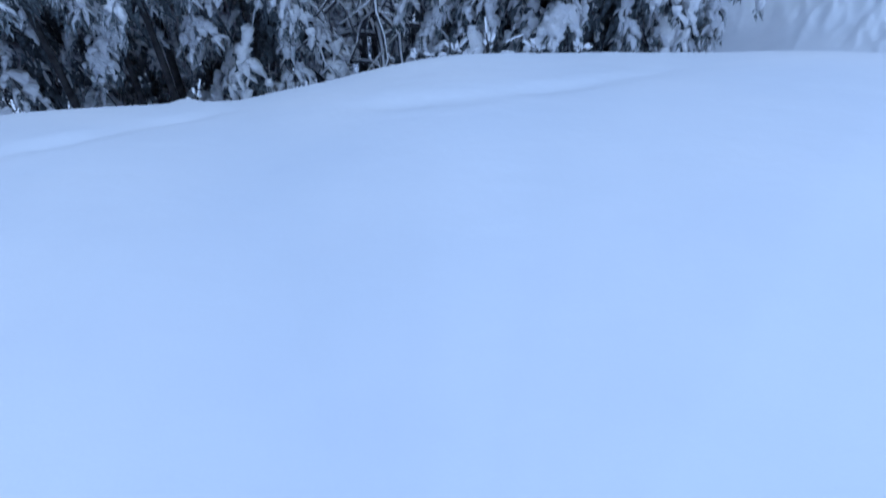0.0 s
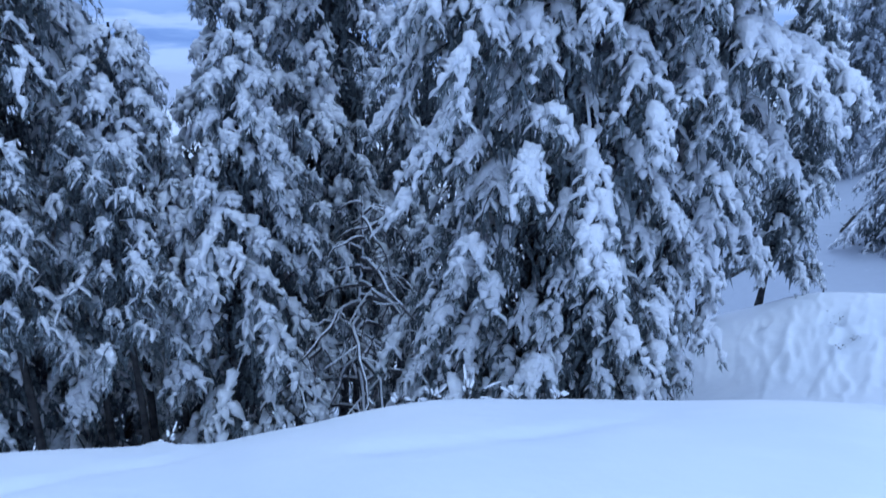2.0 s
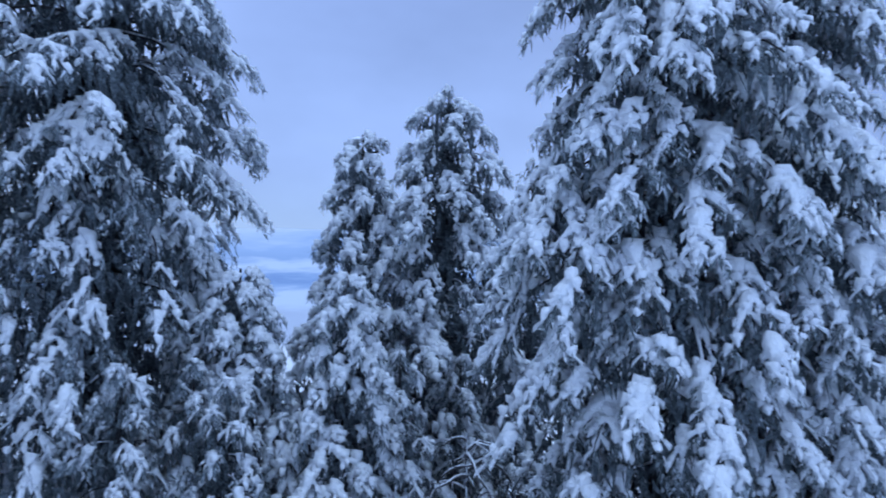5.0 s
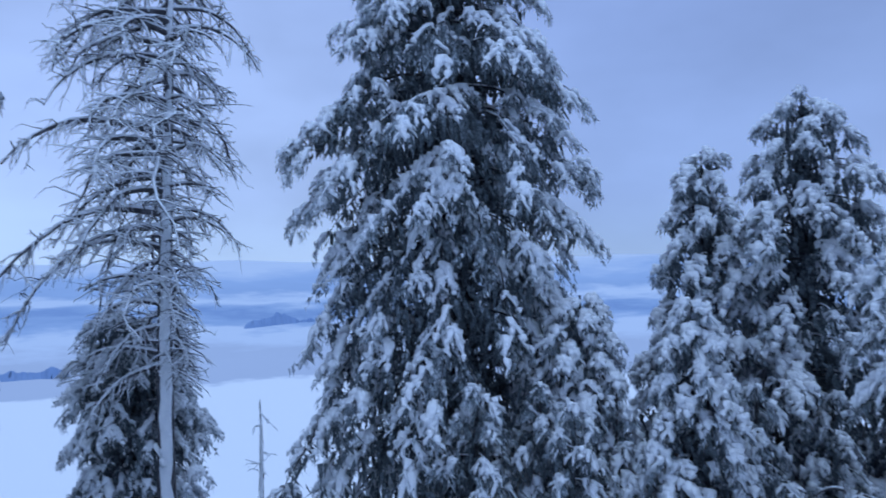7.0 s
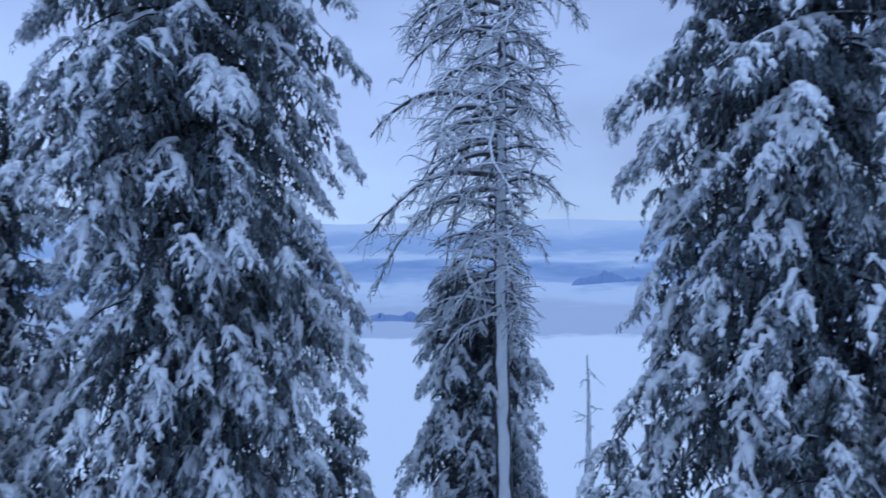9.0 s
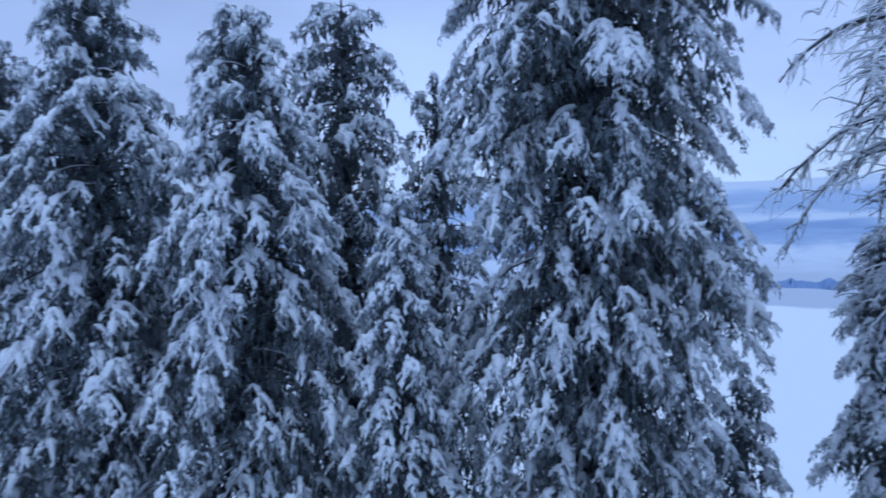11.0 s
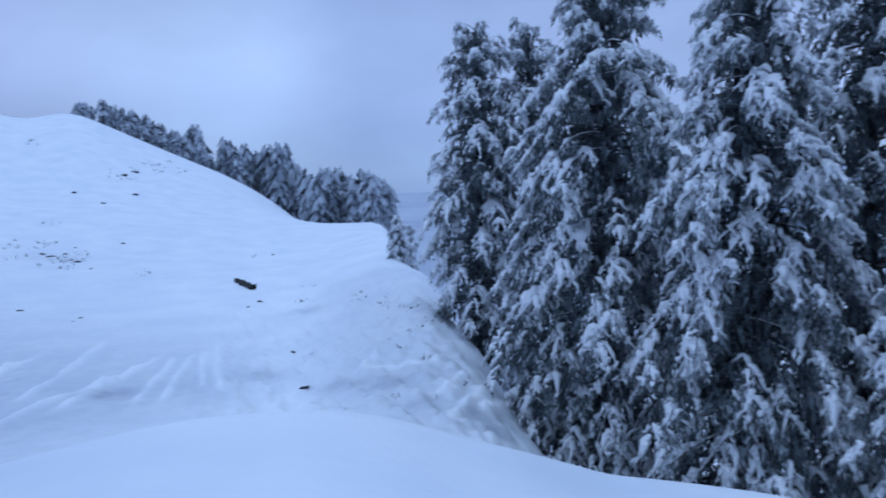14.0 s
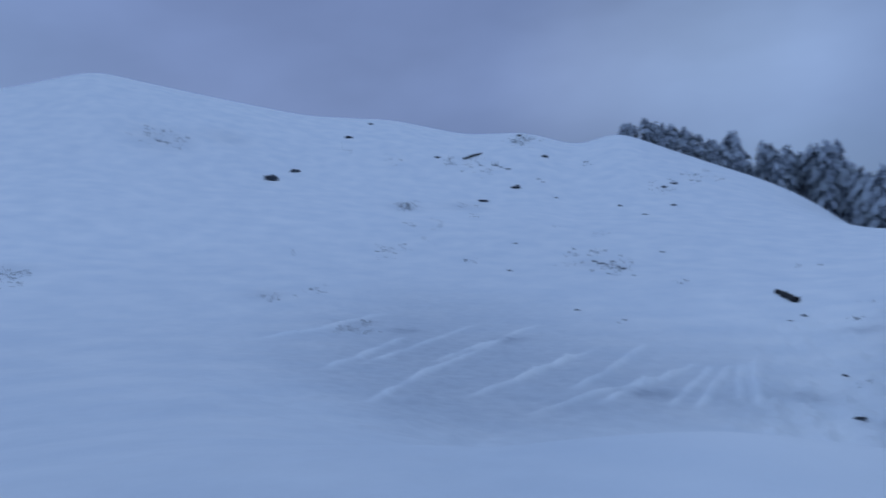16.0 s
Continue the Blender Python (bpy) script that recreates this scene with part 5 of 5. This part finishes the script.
bare_tree(6.4, 14.6, -14.5, 34, 2.8, first=0.10, seed=63, trunk=0.065, name="leafless_tree", label="leafless tree with bowed snowy limbs in the shade", arch=0.6, lefty=-0.45, twigs=7, powder=0.45)

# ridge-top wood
MODELS = [conifer(157, 184, 5.5, 1.1 + 0.22 * i, taper=0.85, branches=32, twigs=0.85, nb=3, dabs=1, dab=2.2, clump=0.46, load=0.30, seed=70 + i, needle="hazed_needles", blade=1.7, name="ridge_conifer", label="frosted conifer on the far ridge, haze put into its colours", power=0.36, droop=0.25, group="ridge-top wood", snow="hazed_rime", far=True) for i in range(4)]


def ridge_wood():
    rng = np.random.default_rng(5)
    tops = np.array(((140, 0.3), (141.6, 1.3), (144.3, 1.6), (145.7, 1.6), (146.6, 1.4), (147.4, 2.6), (148.7, 3.9), (150.6, 3.2), (151.5, 4.2), (152.9, 4.5), (153.9, 3.2), (154.3, 4.2), (155, 5.4), (156.2, 5.0), (157.1, 5.0), (158.4, 6.3), (160.3, 6.9), (161.6, 7.2), (163.5, 6.9)))
    a = 140.3
    i = 0
    for m in MODELS:
        m["h"] = EYE + math.tan(radians(5.5)) * 184 - m.location.z
    while a < 163.4:
        d = rng.uniform(120, 150) if a < 146.5 else rng.uniform(176, 196)
        tp = np.interp(a, tops[:, 0], tops[:, 1]) - rng.choice((0.0, 0.1, 0.4, 0.9)) * rng.uniform(0.5, 1.1) * (0.5 if a > 157 else 1.0) + 0.15
        x, y, _ = pos(a, d)
        zb = height(a, d) - 0.2
        H = EYE + math.tan(radians(tp)) * d - zb
        if H > (1.5 if a > 157 else 3.0):
            m = MODELS[i % 4]
            ob = m if i < 4 else copy_thing(m, pose(x, y, zb))
            ob.location = (x, y, zb)
            ob.rotation_euler = (0, 0, rng.uniform(0, 6.28))
            k = H / MODELS[i % 4]["h"]
            ob.scale = (k ** 0.8, k ** 0.8, k)
            i += 1
        a += rng.choice((0.25, 0.4, 0.5, 0.75))


ridge_wood()


# ---------------------------------------------------------------- stones and tufts on the slope
def stone(az, el, w, seed):
    rng = np.random.default_rng(seed)
    r = met(az, el)
    x, y, _ = pos(az, r)
    bm = bmesh.new()
    bmesh.ops.create_icosphere(bm, subdivisions=2, radius=1.0)
    ph = rng.uniform(0, 6.28, 6)
    for v in bm.verts:
        c = v.co
        k = 1 + 0.22 * math.sin(3 * c.x + ph[0]) * math.cos(2.5 * c.y + ph[1]) + 0.15 * math.sin(5 * c.z + 3 * c.x + ph[2])
        v.co = Vector((c.x * w * k, c.y * w * 0.55 * k, c.z * w * 0.46 * k))
    me = bpy.data.meshes.new("stone")
    bm.to_mesh(me); bm.free()
    me.materials.append(MAT["rock"])
    ob = new("stone", me)
    ob.location = (x, y, height(az, r) + 0.04 * w)
    ob.rotation_euler = (rng.uniform(-0.2, 0.2), rng.uniform(-0.25, 0.25), radians(az) + rng.uniform(-0.6, 0.6))
    tagged(ob, "dark bare stone showing through the snow slope", "stone", "stones on the slope")
    cap = bpy.data.meshes.new("snow_cap")
    bm = bmesh.new()
    bmesh.ops.create_icosphere(bm, subdivisions=2, radius=1.0)
    for v in bm.verts:
        c = v.co
        v.co = Vector((c.x * w * 0.75 + 0.1 * w * math.sin(4 * c.y + ph[3]), c.y * w * 0.40 + 0.12 * w, c.z * w * 0.14 + w * 0.36))
    bm.to_mesh(cap); bm.free()
    cap.materials.append(MAT["limb_snow"])
    part("snow_cap", cap, ob, "snow lying on the stone")


# bearing, slope of the sight line and width seen (thousandths of a turn of sight)
STONES = [(192.2, 4.8, 24), (190.3, 5.3, 15), (185.7, 7.9, 12), (183.8, 8.9, 8), (178.5, 5.7, 9), (174.9, 1.8, 14), (172.2, 2.8, 15), (169.6, 5.1, 11), (166.1, -3.8, 8), (159.7, 0.3, 8), (150.9, -8.7, 8), (148.5, -13, 8), (147.7, -15.8, 14), (171.6, 7, 9), (165.7, -4, 8), (164, -4.5, 8), (167.8, -7.7, 8), (160.4, 1.8, 9), (159.6, 2, 9)]
PEBBLES = [(173.7, 4.7, 7), (172.7, 4.3, 7), (168.9, 1.7, 6), (170.3, 3.3, 5), (172.5, -1.9, 6), (174.9, 4.8, 5), (163.8, 0.6, 7), (161.9, -0.2, 7), (160.8, -3.4, 6), (165.4, -4, 5), (184.1, -1.7, 5), (181.2, 2, 4), (164.7, -3.9, 6), (164, -3.5, 5), (173.1, -4.1, 7), (164, -8.7, 6), (164.5, -8.9, 4), (151.9, -9, 7), (149.7, -4.9, 5), (169.9, 3.1, 4), (173.3, 4.5, 5), (163.1, -5.1, 5)]
for i, (a, e, wd) in enumerate(STONES + PEBBLES):
    stone(a, e, 0.00052 * wd * met(a, e), 100 + i)


def fallen_branch(ends, thick, seed, label):
    """A broken limb half sunk in the snow, with stubs and a little snow on it."""
    rng = np.random.default_rng(seed)
    p = []
    for a, e in ends:
        r = met(a, e)
        x, y, _ = pos(a, r)
        p.append((x, y, height(a, r) + thick * 0.5))
    p = np.array(p)
    s = np.linspace(0, 1, 9)
    way = p[0] + (p[1] - p[0]) * s[:, None] + rng.normal(0, thick * 0.25, (9, 3))
    o = way[4].copy()
    L = np.linalg.norm(p[1] - p[0])
    wood = [tube(way - o, thick * (0.55 + 0.5 * np.sin(np.pi * (0.15 + 0.75 * s))), 8)]
    for q in (2, 3, 5, 6):
        d = rng.normal(0, 1, 3); d[2] = abs(d[2]) * 0.6
        w = np.linspace(0, 1, 4)
        wood.append(tube(way[q] - o + d * w[:, None] * L * 0.06, thick * 0.35 * (1.1 - w), 5))
    v, f = joined(wood)
    ob = new("fallen_branch", mesh_of("fallen_branch", v, f, MAT["bark"]))
    ob.location = o
    tagged(ob, label, "fallen branch")
    up = way - o; up[:, 2] += thick * 0.55
    v, f = tube(up[1:6], thick * rng.uniform(0.25, 0.5, 5), 6)
    part("snow_cap", mesh_of("snow_cap", v, f, MAT["limb_snow"]), ob, "thin line of snow along it")


fallen_branch(((152.5, -6.9), (151.3, -7.65)), 0.23, 3, "dark broken branch lying on the open snow slope")
fallen_branch(((176.3, 5.4), (174.8, 5.8)), 0.24, 4, "dark thin branch lying high on the snow slope")
fallen_branch(((-25.2, -18.9), (-26.3, -17.8)), 0.12, 5, "dark fallen log half buried behind the snow mound")
fallen_branch(((-32.1, -14.0), (-33.1, -12.1)), 0.08, 6, "thin dark fallen pole on the shaded slope")
fallen_branch(((-30.5, -7.2), (-31.8, -7.0)), 0.12, 7, "dark fallen log lying across the shaded slope")


def tufts():
    """Withered grass and twig ends that prick through the thin cover."""
    rng = np.random.default_rng(8)
    p, L = [], []
    spots = [(150, 200, -6, 7, 16), (164, 169, -5, -2.5, 10), (131, 148, -18, -7, 22), (171, 172.4, 6.4, 7.2, 8), (176, 182, -1, 3, 8), (180.5, 182.6, 1.5, 2.3, 10), (163.5, 165.3, -4.6, -3.8, 12), (185, 188, -8.4, -7.4, 12), (198.5, 201.5, 7.6, 9.0, 10), (188.5, 194, -5.1, -4.2, 8), (181.4, 183.9, -2.0, -1.6, 6), (155.9, 161.5, 1.4, 2.9, 10), (170.3, 171.7, 6.3, 7.0, 8), (172.8, 178.4, 4.2, 5.8, 8), (135, 139.5, -12.5, -9, 18), (210, 212, -2, 1, 8), (-33.6, -32.8, -20.6, -20.2, 3), (-34.2, -33.6, -22.4, -22.1, 2), (-35.1, -34.6, -21.6, -21.2, 3), (-30.4, -30.1, -19.4, -19.1, 2), (-37, -23, -17, -11, 26)]
    for a0, a1, e0, e1, n in spots:
        for _ in range(n):
            a, e = rng.uniform(a0, a1), rng.uniform(e0, e1)
            r = met(a, e)
            if r > 168:
                continue
            for _ in range(rng.integers(4, 10)):
                aa, rr = a + rng.normal(0, 0.35 if a > 0 else 0.2), r * (1 + rng.normal(0, 0.012 if a > 0 else 0.006))
                x, y, _ = pos(aa, rr)
                p.append((x, y, height(aa, rr))); L.append(0.0025 * rr + (0.04 if a > 0 else 0.0))
    p, L = np.array(p), np.array(L) * rng.uniform(0.6, 1.3, len(p))
    n = len(p)
    d = np.stack([rng.normal(0, 0.7, n), rng.normal(0, 0.7, n), np.ones(n)], -1)
    side = rng.standard_normal((n, 3)); side[:, 2] *= 0.2
    W = (L * 0.4)[:, None]
    v = np.stack([p - side * W * 0.5, p + side * W * 0.5, p + d * L[:, None]], 1).reshape(-1, 3)
    ob = new("dry_tufts", mesh_of("dry_tufts", v, np.arange(3 * n).reshape(-1, 3), MAT["grass"], False))
    tagged(ob, "withered grass tips pricking through thin snow", "dry grass", kind="stuff")


tufts()


# ---------------------------------------------------------------- small things on the crest of the snow bank
def snowy_twig(az, h, seed):
    """A few bent stems with snow on them, sticking out of the bank."""
    rng = np.random.default_rng(seed)
    # on the brow, where the bank falls away
    r = max(np.arange(4.0, 12.0, 0.1), key=lambda d: (height(az, d) - EYE) / d)
    x, y, _ = pos(az, r)
    wood, snow = [], []
    for k in range(rng.integers(4, 8)):
        d = np.append(rng.normal(0, 0.8, 2), rng.uniform(0.9, 1.7)) * h * rng.uniform(0.5, 1.0)
        w = np.linspace(0, 1, 5)
        p = d * w[:, None]; p[:, 2] -= 0.35 * h * w ** 2.2; p[:, 2] -= 0.03 * (1 - w)
        wood.append(tube(p, 0.006 * (1.2 - w), 4))
        up = p[2:].copy(); up[:, 2] += 0.008
        snow.append(tube(up, rng.uniform(0.010, 0.02) * np.array([0.8, 1.2, 0.7]), 5))
    v, f = joined(wood)
    ob = new("snowy_twig", mesh_of("snowy_twig", v, f, MAT["bark"]))
    ob.location = (x, y, height(az, r))
    tagged(ob, "small bent twigs with snow poking out of the bank", "twig", "twigs on the snow bank")
    v, f = joined(snow)
    tagged(part("snow_cap", mesh_of("snow_cap", v, f, MAT["limb_snow"]), ob, "fresh snow on the stems"), kind="stuff")


for i, (a, h) in enumerate(((2.7, 0.15), (1.0, 0.12), (-0.6, 0.14), (-2.1, 0.15), (-3.8, 0.36), (-8.6, 0.26), (-12.3, 0.16), (23.8, 0.12))):
    snowy_twig(a, h, 300 + i)
